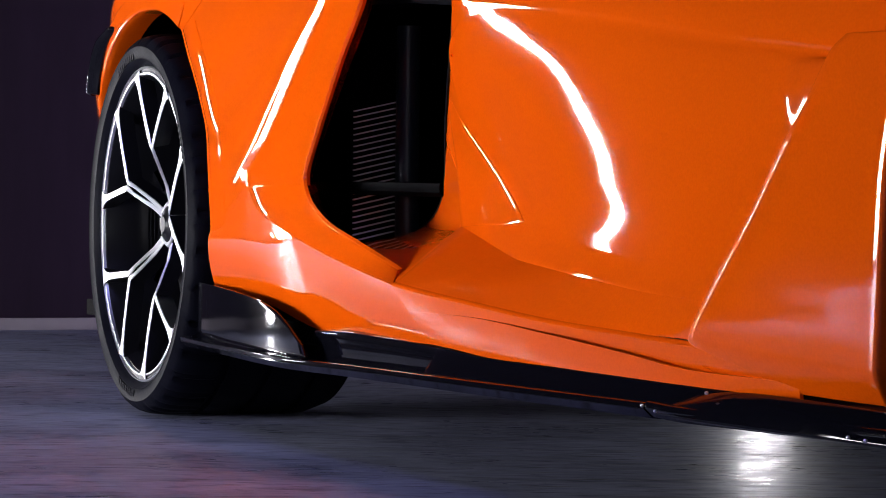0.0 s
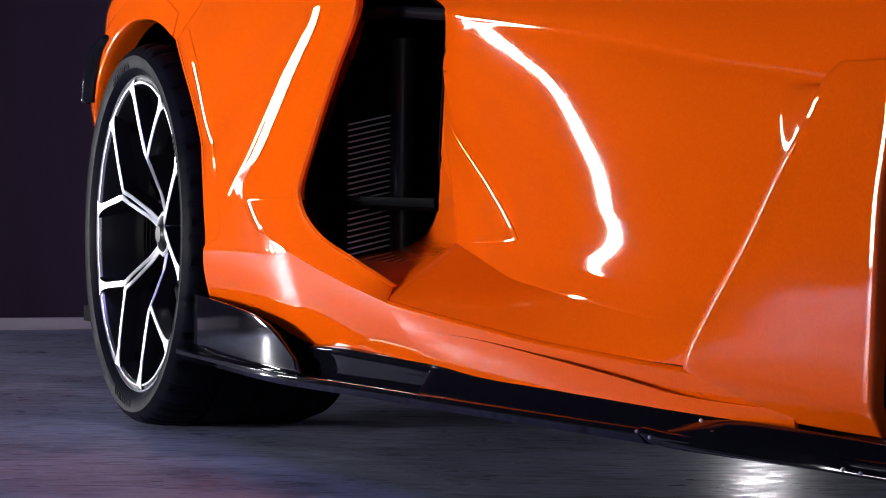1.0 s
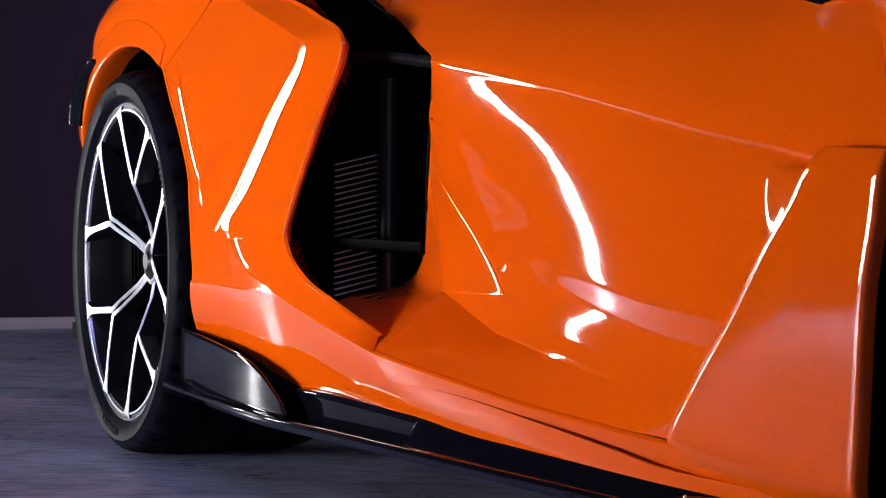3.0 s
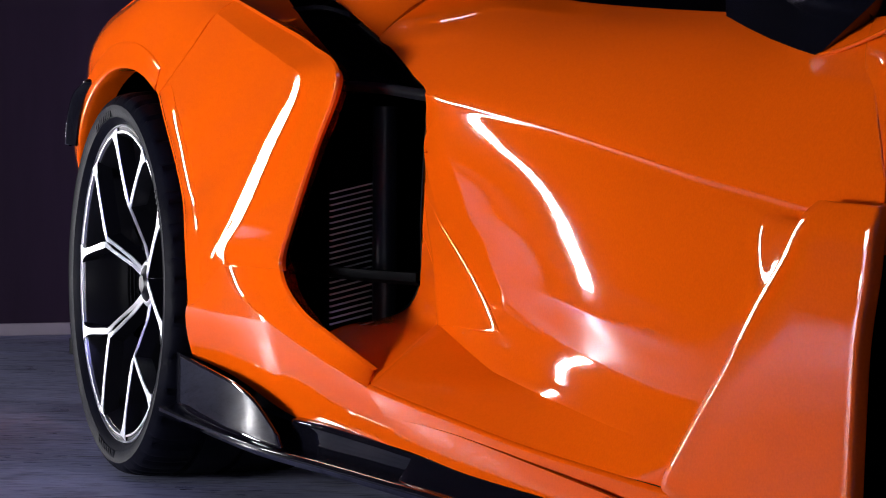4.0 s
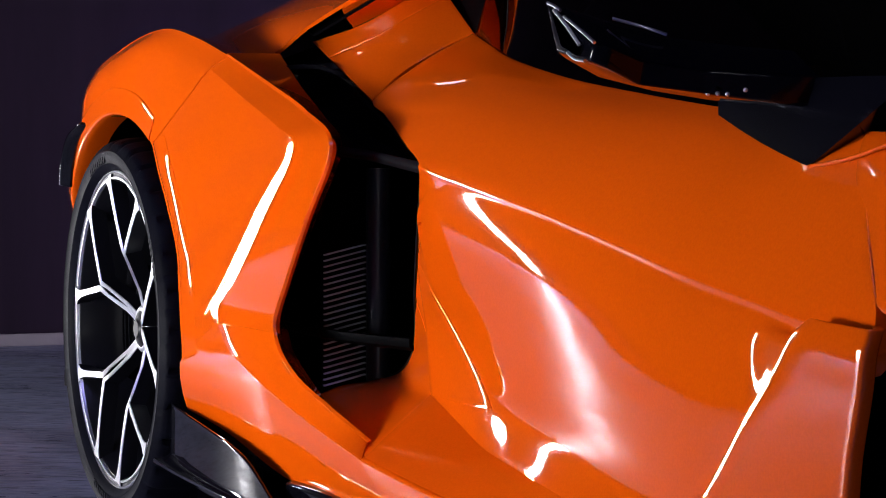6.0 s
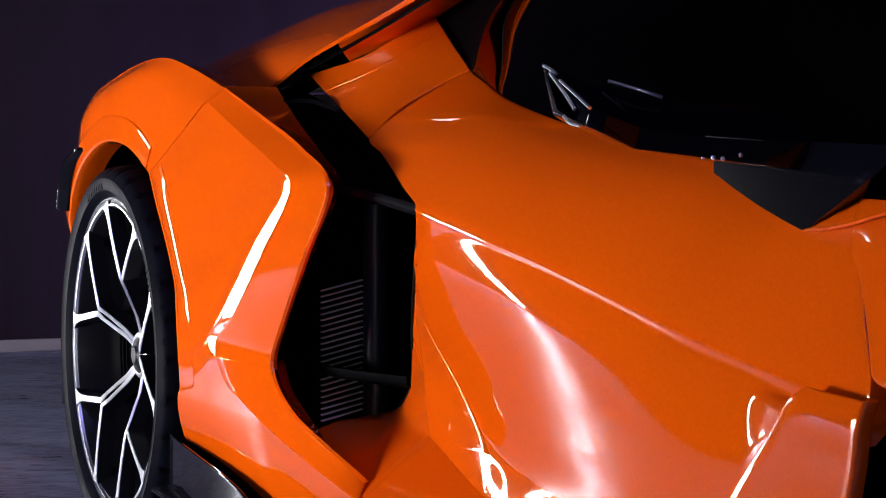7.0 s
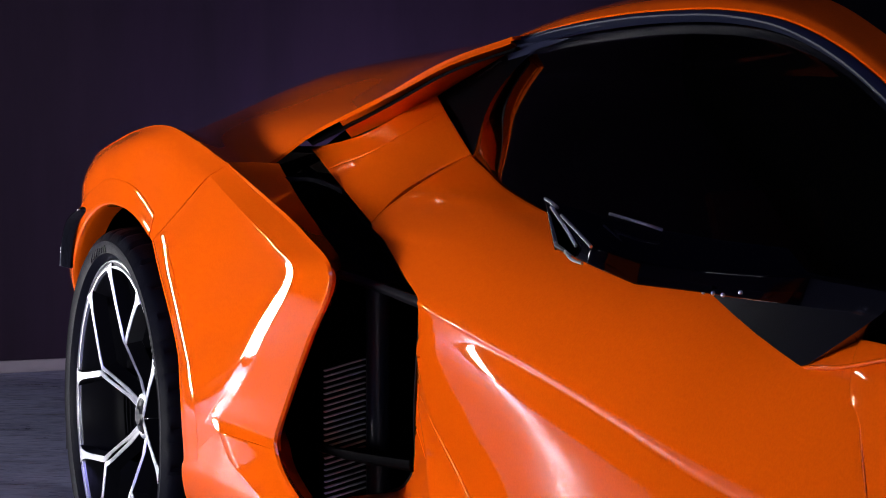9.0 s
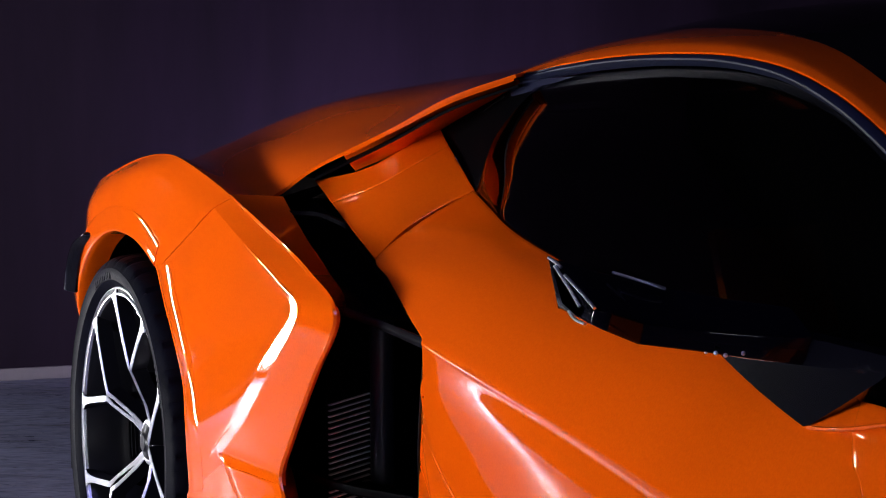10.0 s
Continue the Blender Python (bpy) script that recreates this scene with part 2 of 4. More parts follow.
def folded_wall(name, mat):
    """The back wall, lined with cloth that hangs in very shallow folds and one sharper crease."""
    bm = bmesh.new()
    rows = []
    for y in np.linspace(Y0, Y1, 420):
        x = X0 - .022 + .009 * math.sin(2.3 * y) + .005 * math.sin(5.9 * y + 1.2) + .003 * math.sin(13 * y) - .008 * math.exp(-((y - 1.62) / .025) ** 2)
        rows.append([bm.verts.new(p) for p in ((x, y, FLOOR), (x, y, TOP), (X0 - .2, y, TOP), (X0 - .2, y, FLOOR))])
    for A, B in zip(rows, rows[1:]):
        for i in range(4):
            bm.faces.new((A[i], A[(i + 1) % 4], B[(i + 1) % 4], B[i]))
    bm.faces.new(rows[0]), bm.faces.new(rows[-1])
    bmesh.ops.recalc_face_normals(bm, faces=bm.faces[:])
    return part(name, bm, mat)


def room():
    tagged(boxed("floor", (X0 - 0.2, Y0 - 0.2, FLOOR - 0.2), (X1 + 0.2, Y1 + 0.2, FLOOR), CONCRETE), "worn grey concrete studio floor with dark scuffs", "floor", kind="structure")
    tagged(folded_wall("wall_back", WALL), "dark purple-grey painted studio wall behind the car", "wall", kind="structure")
    tagged(boxed("wall_front", (X1, Y0, FLOOR), (X1 + 0.2, Y1, TOP), DRAPE), "plain dark studio wall", "wall", kind="structure")
    tagged(boxed("wall_near", (X0, Y0 - 0.2, FLOOR), (X1, Y0, TOP), DRAPE), "plain dark studio wall beside the car", "wall", kind="structure")
    tagged(boxed("wall_far", (X0, Y1, FLOOR), (X1, Y1 + 0.2, TOP), DRAPE), "plain dark studio wall on the far side", "wall", kind="structure")
    tagged(boxed("ceiling", (X0 - 0.2, Y0 - 0.2, TOP), (X1 + 0.2, Y1 + 0.2, TOP + 0.2), CEIL), "black studio ceiling", "ceiling", kind="structure")
    tagged(boxed("baseboard", (X0 - 0.002, Y0 + 0.01, FLOOR), (X0 + 0.018, Y1 - 0.01, FLOOR + 0.042), BASE, bevel=0.003), "pale grey skirting along the dark wall", "baseboard", kind="structure")


def tube_light(a, b, width=0.05, facing=(0, 1, 0), label="white LED tube light in a black housing", mat=TUBE):
    """A straight LED tube in a slim housing, from a to b."""
    a, b = Vector(a), Vector(b)
    root = new("tube_light")
    root.location = a
    tagged(root, label, "studio light", "studio tube lights")
    d = b - a
    f = Vector(facing)
    f = (f - d.normalized() * f.dot(d.normalized())).normalized()
    s = d.normalized().cross(f)
    m = Matrix((s, f, d.normalized())).transposed().to_4x4()
    bm = bmesh.new()
    n = 8
    w = width / 2
    ring = [[bm.verts.new((w * math.cos(math.pi * i / n), w * 0.6 * math.sin(math.pi * i / n), z)) for i in range(n + 1)] for z in (0, d.length)]
    for i in range(n):
        bm.faces.new((ring[0][i], ring[0][i + 1], ring[1][i + 1], ring[1][i]))
    bmesh.ops.transform(bm, matrix=m, verts=bm.verts[:])
    part("tube", bm, mat, root)
    bm = bmesh.new()
    box(bm, (-w - 0.045, -0.05, -0.02), (w + 0.045, -0.002, d.length + 0.02), m)
    part("housing", bm, CASE, root)
    if abs(d.z) < .1:
        for k in (.12, .88):
            p = d * k - f * .03
            bm = bmesh.new()
            box(bm, (p.x - .015, p.y - .015, FLOOR - a.z), (p.x + .015, p.y + .015, p.z))
            part("leg", bm, CASE, root)
            bm = bmesh.new()
            box(bm, (p.x - .16, p.y - .03, FLOOR - a.z), (p.x + .16, p.y + .03, FLOOR - a.z + .025))
            part("foot", bm, CASE, root)
    return root


def softbox(centre, width, height, turned, label="large white softbox on a black stand", mat=SOFT):
    """A large softbox on a two-legged stand, facing the car's side."""
    x, y, z = centre
    root = new("softbox")
    root.location = (x, y, FLOOR)
    root.rotation_euler = (0, 0, radians(turned))
    tagged(root, label, "studio light")
    bm = bmesh.new()
    box(bm, (-width / 2, 0.06, z - height / 2 - FLOOR), (width / 2, 0.064, z + height / 2 - FLOOR))
    part("diffuser", bm, mat, root)
    bm = bmesh.new()
    w, h = width / 2, height / 2
    box(bm, (-w - 0.03, 0, z - h - 0.03), (w + 0.03, 0.058, z + h + 0.03))
    part("case", bm, CASE, root)
    for sx in (-w * 0.7, w * 0.7):
        bm = bmesh.new()
        box(bm, (sx - 0.02, -0.06, 0), (sx + 0.02, -0.002, z + h))
        part("leg", bm, CASE, root)
        bm = bmesh.new()
        box(bm, (sx - 0.03, -0.35, 0), (sx + 0.03, 0.35, 0.03))
        part("foot", bm, CASE, root)
    return root


def overhead_fill(x, y, w, d):
    root = new("ceiling_fill_light")
    root.location = (x, y, TOP)
    tagged(root, "unseen blue-violet fill panel added under the black ceiling", "studio light")
    bm = bmesh.new()
    box(bm, (-w / 2, -d / 2, -0.06), (w / 2, d / 2, 0))
    part("housing", bm, CASE, root)
    bm = bmesh.new()
    box(bm, (-w / 2 + 0.03, -d / 2 + 0.03, -0.066), (w / 2 - 0.03, d / 2 - 0.03, -0.061))
    part("diffuser", bm, VIOLET_FILL, root)


room()
# unseen overhead fill, added to tint and brighten the floor
overhead_fill(2.8, -2.4, 2.4, 1.4)
tube_light((-3.3, -1.5, FLOOR + 0.05), (-3.3, -1.5, 1.30), 0.08, (1, 0.35, 0), "tall white LED tube light standing on the floor")
tube_light((-2.15, 2.62, FLOOR + 0.02), (-2.15, 2.62, 0.26), 0.08, (1, -0.6, 0), "short white LED tube light standing low behind the car")
# added bar, out of sight behind the car, that only lifts the back wall
tube_light((-3.25, 1.5, 0.45), (-3.25, 2.9, 0.45), 0.10, (-1, 0, 0.5), "unseen violet fill bar added to brighten the wall behind the car", WALL_FILL)
softbox((0.0, -2.9, 0.31), 1.5, 0.52, -6)
softbox((6.9, -2.9, 0.70), 0.15, 0.74, 64, "narrow white softbox standing ahead of the car", LAMP)

# ---- the car: x forward, y across to its far side, rear axle at x 0, near wheel face at y 0 ----
car = tagged(new("sports_car"), "low orange supercar parked on the concrete floor", "car")


def rear_body():
    # fender ahead of the rear wheel, down to the level of the notch
    # each row: arch edge, centre of the raised facet, intake edge, slope left of the facet, slope and half width of the facet
    rows, arch = [], []
    for (ax, az), (rx, ry, rz), (ex, ey, ez), left, flat, h in (
            ((.236, .714), (.535, .010, .836), (.588, .028, .859), .026, .035, .010),
            ((.302, .664), (.735, -.002, .783), (.800, .023, .808), .008, .030, .016),
            ((.371, .598), (.910, -.0115, .738), (1.000, .010, .763), -.006, .012, .024),
            ((.411, .531), (1.000, -.0165, .713), (1.152, -.007, .713), -.018, -.008, .030),
            ((.443, .484), (.862, -.0165, .607), (1.056, -.008, .610), -.009, .004, .038),
            ((.468, .418), (.728, -.0165, .508), (.948, -.004, .505), .002, .015, .038),
            ((.481, .357), (.634, -.0170, .450), (.898, -.003, .446), .006, .022, .036),
            ((.474, .350), (.662, -.0182, .428), (.906, -.005, .430), .004, -.004, .012)):
        row = []
        for u in np.linspace(0, 1, 73):
            if u < .5:
                x = ax + (rx - h - ax) * u / .5
            elif u < .75:
                x = rx - h + 2 * h * (u - .5) / .25
            else:
                x = rx + h + (ex - rx - h) * (u - .75) / .25
            z = az + (rz - az) * (x - ax) / (rx - ax) if x < rx else rz + (ez - rz) * (x - rx) / (ex - rx)
            d = x - (rx - h)
            w = .02      # width over which the slope changes into the facet
            blend = 0 if d < -w else (d + w) ** 2 / (4 * w) if d < w else d
            y = ry - flat * h + left * d + (flat - left) * blend
            if u >= .75:
                k = (u - .75) / .25
                y += (ey - (ry - flat * h + flat * (ex - rx + h))) * k
            row.append((x, y, z))
        rows.append(row)
        arch.append(row[0])
    panel("rear_fender", rows, PAINT, car, 73, 97, label="orange fender between wheel arch and side intake", bevel=0)
    last = rows[-1]
    crease = spline([last[54], (.725, -.0180, .391), (.80, -.0180, .372), (.87, -.0180, .355), (1.087, -.0175, .315), (1.304, -.017, .284)], 37)
    edge = [r[-1] for r in rows] + [(.930, -.006, .405), (1.011, -.008, .370), (1.140, -.007, .340), (1.270, .006, .304)]
    behind = spline(edge[7:], 37)
    panel("fender_lip", [crease, crease * .5 + behind * .5 + np.array((.002, -.002, .001)) * np.linspace(1, 0, 37)[:, None], behind], PAINT, car, 73, 8, 0.005, bevel=0.0006)
    top = np.vstack([last[0:54:6], crease])
    bottom = spline([(.415, .012, .262), (.55, .008, .256), (.66, .005, .248), (.77, .004, .234), (.86, .006, .219), (.945, .012, .207), (1.145, .014, .206), (1.398, .008, .205)], len(top))
    foot = []
    bent = np.clip((top[:, 0] - .45) / .60, 0, 1)
    bent = bent * bent * (3 - 2 * bent)
    start = np.minimum(top[:, 2], .350)
    for v in np.linspace(0, 1, 25):
        row = top * (1 - v) + bottom * v
        w = np.clip((start - row[:, 2]) / (start - bottom[:, 2]), 0, 1)
        row[:, 1] = top[:, 1] + (bottom[:, 1] - top[:, 1]) * (bent * (.6 * w + .4 * w * w) + (1 - bent) * w ** 1.5)
        row[:, 2] -= .0003 * (1 - v)
        foot.append(row)
    panel("fender_foot", foot, PAINT, car, 91, 60, label="orange lower end of the rear fender", bevel=0)
    # lip that rolls into the intake
    inner = [(.660, .094, .858), (.770, .084, .806), (.900, .074, .757), (1.005, .062, .713), (.908, .060, .610), (.800, .060, .505), (.752, .060, .446), (.79, .055, .420), (.83, .050, .390), (.93, .046, .350), (1.06, .036, .318), (1.24, .022, .297)]
    mid = [tuple(0.5 * (a + b) + t * min(1, max(0, i - 2)) for a, b, t in zip(p, q, (.010, -.006, 0))) for i, (p, q) in enumerate(zip(edge, inner))]
    panel("intake_lip", [edge, mid, inner], PAINT, car, 120, 9, 0.006, (0.6, -0.8, 0), "orange rolled edge of the side intake", bevel=0.001)
    # haunch over the wheel, meeting the fender along its seam
    seam = [(x - .0009, y, z + .0009) for x, y, z in rows[0]]
    panel("quarter_panel", [
        [(-.75, .20, .84), (-.42, .075, .822), (-.235, .030, .858), (-.05, .035, .897), (.20, .036, .920), (.42, .032, .894), seam[72]],
        [(-.75, .17, .78), (-.42, .056, .790), (-.235, .014, .830), (-.05, .014, .872), (.16, .015, .893), (.34, .014, .860), seam[50]],
        [(-.75, .16, .72), (-.40, .045, .755), (-.232, .006, .805), (-.05, .004, .838), (.11, .006, .845), (.255, .0075, .808), seam[24]],
        [(-.75, .15, .68), (-.36, .030, .690), (-.215, .006, .765), (-.052, .002, .790), (.07, .002, .785), (.165, .0025, .755), seam[0]],
    ], PAINT, car, 60, 36, label="orange haunch over the rear wheel", bevel=0)
    A = [(162, .435, .05), (154, .430, .03), (146, .425, .012), (134, .420, .004), (120, .412, .001), (100, .402, 0), (80, .401, 0), (68, .407, .0003), (58, .414, .001)]
    ring = [[(math.cos(radians(a)) * (r + d), y + i, .369 + math.sin(radians(a)) * (r + d)) for a, r, i in A] for d, y in ((.052, .0040), (.050, .0022), (.035, .0008), (.018, -.0002), (.004, -.0012), (.001, .002), (.003, .05))]
    panel("wheel_arch_flare", ring, PAINT, car, 60, 18, 0.005, label="orange raised lip round the wheel arch", bevel=0)
    # narrow rounded edge where the fender meets the wheel arch
    panel("arch_edge", [[(x + d, y + (e if e > 0 else e * min(1, max(0, (z - .43) / .10)) - .0003), z + .2 * max(d, 0)) for x, y, z in arch] for d, e in ((.080, -.0004), (.060, -.0026), (.040, -.0030), (.020, -.0016), (.004, .0015), (-.002, .008), (-.001, .040))
    ], PAINT, car, 50, 14, 0.003, (0, -1, 0), "orange rounded edge of the wheel arch", bevel=0)
    # tail behind the wheel
    panel("rear_corner", [
        [(-.98, .34, .78), (-.75, .20, .80), (-.42, .055, .735), (-.36, .035, .66)],
        [(-1.0, .34, .60), (-.75, .17, .60), (-.50, .075, .56), (-.44, .05, .52)],
        [(-1.0, .36, .35), (-.75, .19, .35), (-.53, .10, .33), (-.47, .08, .30)],
    ], PAINT, car, 24, 24, label="orange rear corner")
    # deck between ridge and buttress, and the buttress up to the roof
    deck = [
        [(-.75, .20, .84), (-.20, .034, .866), (.0, .036, .906), (.21, .037, .921), (.406, .032, .897), (.589, .029, .861)],
        [(-.75, .26, .84), (-.20, .12, .868), (.05, .12, .897), (.26, .11, .902), (.43, .10, .886), (.585, .090, .858)],
        [(-.75, .34, .86), (-.15, .22, .925), (.15, .20, .950), (.38, .18, .950), (.54, .155, .932), (.683, .135, .910)],
        [(-.75, .40, .90), (-.10, .32, .985), (.25, .29, 1.015), (.55, .26, 1.010), (.75, .225, .99), (.890, .190, .977)],
        [(-.75, .48, .92), (-.05, .41, 1.005), (.35, .38, 1.045), (.65, .345, 1.050), (.87, .30, 1.045), (1.000, .245, 1.028)],
        [(-.75, .56, .93), (0, .50, 1.015), (.40, .46, 1.060), (.75, .42, 1.075), (.95, .38, 1.070), (1.085, .315, 1.062)],
    ]
    deck = deck[:2] + [[(x, y + f * (y - .12), z) for (x, y, z), f in zip(r, (.35, .35, .35, .28, .17, 0))] for r in deck[2:]]
    panel("buttress", deck, PAINT, car, 40, 40, 0.006, (0, -.4, 1), "orange flying buttress over the engine intake", bevel=0)
    # added black sheet that keeps the orange underside out of the window's reflection
    panel("reflection_blocker", [[(x - .012, y + .010, z - .016) for x, y, z in r] for r in deck[2:]], DARK, car, 20, 16, 0.004, (0, -.4, 1), "black sheet added under the buttress to darken its reflection", bevel=0)
    panel("buttress_flank", [
        [(.760, .162, .931), (.84, .181, .955), (.92, .206, .983), (1.0, .249, 1.019), (1.08, .316, 1.052)],
        [(.735, .180, .918), (.82, .215, .948), (.866, .256, .977), (.955, .290, 1.012), (1.058, .332, 1.050)],
        [(.715, .199, .905), (.806, .252, .943), (.822, .304, .972), (.92, .327, 1.008), (1.04, .347, 1.048)],
    ], PAINT, car, 30, 14, 0.004, (.4, -.7, -.5), "orange underside of the buttress above the quarter panel", bevel=0)
    panel("channel_end", [[(.40, .31, .84), (.62, .31, .86), (.85, .34, .94), (1.02, .36, .90)], [(.40, .33, .975), (.62, .33, .99), (.85, .355, 1.01), (1.02, .375, 1.05)]], DARK, car, 20, 8, 0.006, label="black end of the channel under the buttress", bevel=0)
    # inner quarter panel between intake channel and side window
    rear = spline([(.605, .169, .886), (.757, .205, .912), (.81, .250, .946), (.822, .302, .976)], 9)
    seam = spline([(1.003, .118, .784), (.998, .170, .827), (1.015, .225, .862), (1.040, .266, .886)], 9)
    for k0, k1 in ((0, .325), (.335, 1)):
        panel("inner_quarter_panel", [[tuple(p) for p in rear * (1 - k) + seam * k + np.array((0, -.004, .004)) * math.sin(math.pi * k)] for k in np.linspace(k0, k1, 5)], PAINT, car, 24, 20, 0.012, (0, -.5, 1), "orange quarter panel behind the side window", bevel=0.0012)


def door():
    # the flank under the shoulder: gently barrelled, flaring out towards the front fender
    lower = []
    for zs, xe, ye, xf, xm, ym, slope, end in (
            ((.617, .607, .597, .578, .553, .536, .532, .528, .525), 1.260, .0869, 1.285, 1.620, .0553, -.064, ((2.25, .0320), (2.27, .0308), (2.32, .0225), (2.40, .0095))),
            ((.543, .534, .520, .500, .474, .458, .455, .452, .448), 1.200, .1101, 1.285, 1.770, .0505, -.079, ((2.25, .0230), (2.27, .0220), (2.32, .0162), (2.36, .0125))),
            ((.493, .465, .445, .424, .396, .382, .380, .377, .374), 1.156, .1260, 1.370, 1.845, .0470, -.088, ((2.225, .0242), (2.25, .0232), (2.28, .0220), (2.31, .0205))),
            ((.443, .395, .372, .352, .330, .320, .318, .316, .314), 1.210, .1200, 1.500, 1.866, .0455, -.090, ((2.215, .0235), (2.235, .0228), (2.25, .0222), (2.27, .0215))),
            ((.367, .335, .320, .306, .289, .281, .280, .278, .276), 1.266, .1040, 1.560, 1.866, .0320, -.078, ((2.21, .0213), (2.22, .0209), (2.23, .0205), (2.24, .020)))):
        xs = (xf, max(1.57, xf + .08), 1.76, 2.0, 2.20)
        level = (xe, 1.42, 1.57, 1.76, 2.0, 2.20)
        row = []
        for x in xs:
            d = abs(x - xm)
            bow = (.030 if x < xm else .045) * d * d if xm < 1.8 else (.070 if x < xm else .085) * (d * d if d < .18 else .36 * d - .0324)
            row.append((x, ym + slope * (x - xm) + bow, float(np.interp(x, level, zs[:6]))))
        x, y, z = row[0]
        bend = (x - .025, y + .025 * .5 * (-slope + (ye - y) / (x - xe)), float(np.interp(x - .025, level, zs[:6])))
        lower.append([(xe, ye, zs[0]), bend] + row + [(*e, q) for e, q in zip(end, zs[5:])])
    shoulder = [(1.306, .0675, .6905), (1.412, .0655, .6815), (1.537, .0610, .6685), (1.735, .0542, .6465), (1.955, .0482, .6205), (2.12, .0422, .601), (2.49, .0310, .5686)]
    hem = [(1.306, -.012, .288), (1.40, -.0095, .2795), (1.57, -.005, .267), (1.77, .0005, .2535), (1.98, .008, .245), (2.085, .012, .243), (2.16, .014, .240)]
    belt = [(1.045, .263, .884), (1.26, .222, .842), (1.5, .196, .807), (1.78, .170, .779), (2.02, .145, .759), (2.20, .122, .745), (2.362, .099, .732)]

    def rounded(k, first):
        """A line between belt and shoulder on the rounded upper half of the door."""
        row = [first]
        for (xb, yb, zb), (xs, ys, zs) in zip(belt[1:], shoulder[1:]):
            m = (yb - ys) / (zb - zs)
            zc = (ys - .5 * m * zs - yb + 2.2 * m * zb) / (1.7 * m)
            yc = ys + .5 * m * (zc - zs)
            row.append(tuple((1 - k) ** 2 * b + 2 * k * (1 - k) * c + k * k * e for b, c, e in zip((xb, yb, zb), (.5 * (xb + xs), yc, zc), (xs, ys, zs))))
        return row
    rows = [
        belt,
        rounded(.25, (1.018, .188, .838)), rounded(.5, (1.006, .120, .7845)), rounded(.625, (1.081, .107, .761)), rounded(.75, (1.157, .0935, .7385)), rounded(.875, (1.232, .080, .7145)),
        shoulder,
        [(x, y - .0008 - .06 * w, z - w) for (x, y, z), w in zip(shoulder, (.004, .010, .012, .013, .019, .024, .039))],
        [(x, y + .0008 - .06 * w, z - w) for (x, y, z), w in zip(shoulder, (.011, .017, .019, .021, .027, .032, .047))],
    ]

    def denser(r):
        """Adds the columns that the lower rows have near the intake and the front fender."""
        def between(p, q, k):
            return tuple(u + (v - u) * k for u, v in zip(p, q))
        return [r[0], between(r[0], r[1], .5)] + r[1:6] + [between(r[5], r[6], k) for k in (.25, .5, .75)] + [r[6]]
    rows = [denser(r) for r in rows] + lower
    panel("door", rows, PAINT, car, 100, 110, 0.02, (0, -1, .1), "orange door with a sharp shoulder line and scooped lower half", bevel=0.001)
    hem = denser(hem)
    panel("door_hem", [[tuple(p + (q - p) * k for p, q in zip(s, e)) for s, e in zip(lower[4], hem)] for k in np.linspace(-.02, 1, 9)], PAINT, car, 80, 24, 0.006, (0, -1, .6), "orange ledge along the bottom of the door", bevel=0.0008)
    # a triangle mirrored in the door's lacquer, built as a barely raised panel
    reflection_outline = [[(1.226, .545), (1.231, .545), (1.236, .545), (1.242, .545)], [(1.215, .510), (1.240, .510), (1.265, .509), (1.290, .508)], [(1.225, .455), (1.28, .450), (1.34, .448), (1.408, .444)], [(1.262, .395), (1.34, .392), (1.42, .392), (1.505, .394)], [(1.286, .366), (1.37, .368), (1.45, .369), (1.540, .373)]]
    G = sheet(rows, 140, 220).reshape(-1, 3)

    def on_door(x, z, lift):
        k = np.argsort((G[:, 0] - x) ** 2 + (G[:, 2] - z) ** 2)[:14]
        M = np.c_[G[k, 0] - x, G[k, 2] - z, np.ones(14)]
        return (x, float(np.linalg.lstsq(M, G[k, 1], rcond=None)[0][2]) - lift, z)
    panel("door_reflection", [[on_door(x - .018, z, 0.0009 - 0.0001 * i) for i, (x, z) in enumerate(r)] for r in reflection_outline], PAINT, car, 16, 24, 0.006, label="barely raised orange triangle tracing a reflection in the door", bevel=0.0003)
    # sill: a rounded ridge, a flank that leans in towards its foot and a slot that opens towards the front
    stations = [(1.3045, -.012, .288, .092, .008, .205), (1.40, -.0095, .2795, .05, .008, .203), (1.57, -.005, .267, .0, .010, .1965), (1.77, .0005, .2535, 0, .010, .195), (1.98, .008, .245, 0, .012, .193), (2.085, .012, .241, 0, .014, .192), (2.30, .03, .232, 0, .03, .190)]
    def sill_row(share, lower):
        """share runs from the ridge down to the slot, or from the slot down to the foot."""
        row = []
        for x, y, z, lean, yb, zb in stations:
            slot = float(np.interp(x, (1.54, 1.72, 1.865, 2.0, 2.12), (.249, .240, .230, .221, .211)))
            half = float(np.interp(x, (1.50, 1.65, 1.85, 2.10), (.00005, .0007, .0020, .0038)))
            w = (z - .0045 - slot) / (z - .0045 - zb)
            h = half / (z - .0045 - zb)
            w = w + h + (1 - w - h) * share if lower else (w - h) * share
            row.append((x + lean * w, y - .005 + (yb - y + .005) * (.6 * w + .4 * w * w), z - .0045 + (zb - z + .0045) * w))
        return row
    ridge = [[(x, y, z + .0005) for x, y, z, *_ in stations], [(x, y - .0032, z - .0012) for x, y, z, *_ in stations]]
    panel("sill_panel", ridge + [sill_row(k, False) for k in np.linspace(0, 1, 12)], PAINT, car, 60, 40, 0.004, label="orange sill under the door", bevel=0)
    panel("lower_sill", [sill_row(k, True) for k in np.linspace(0, 1, 14)], PAINT, car, 60, 30, 0.004, label="orange lower edge of the sill", bevel=0)
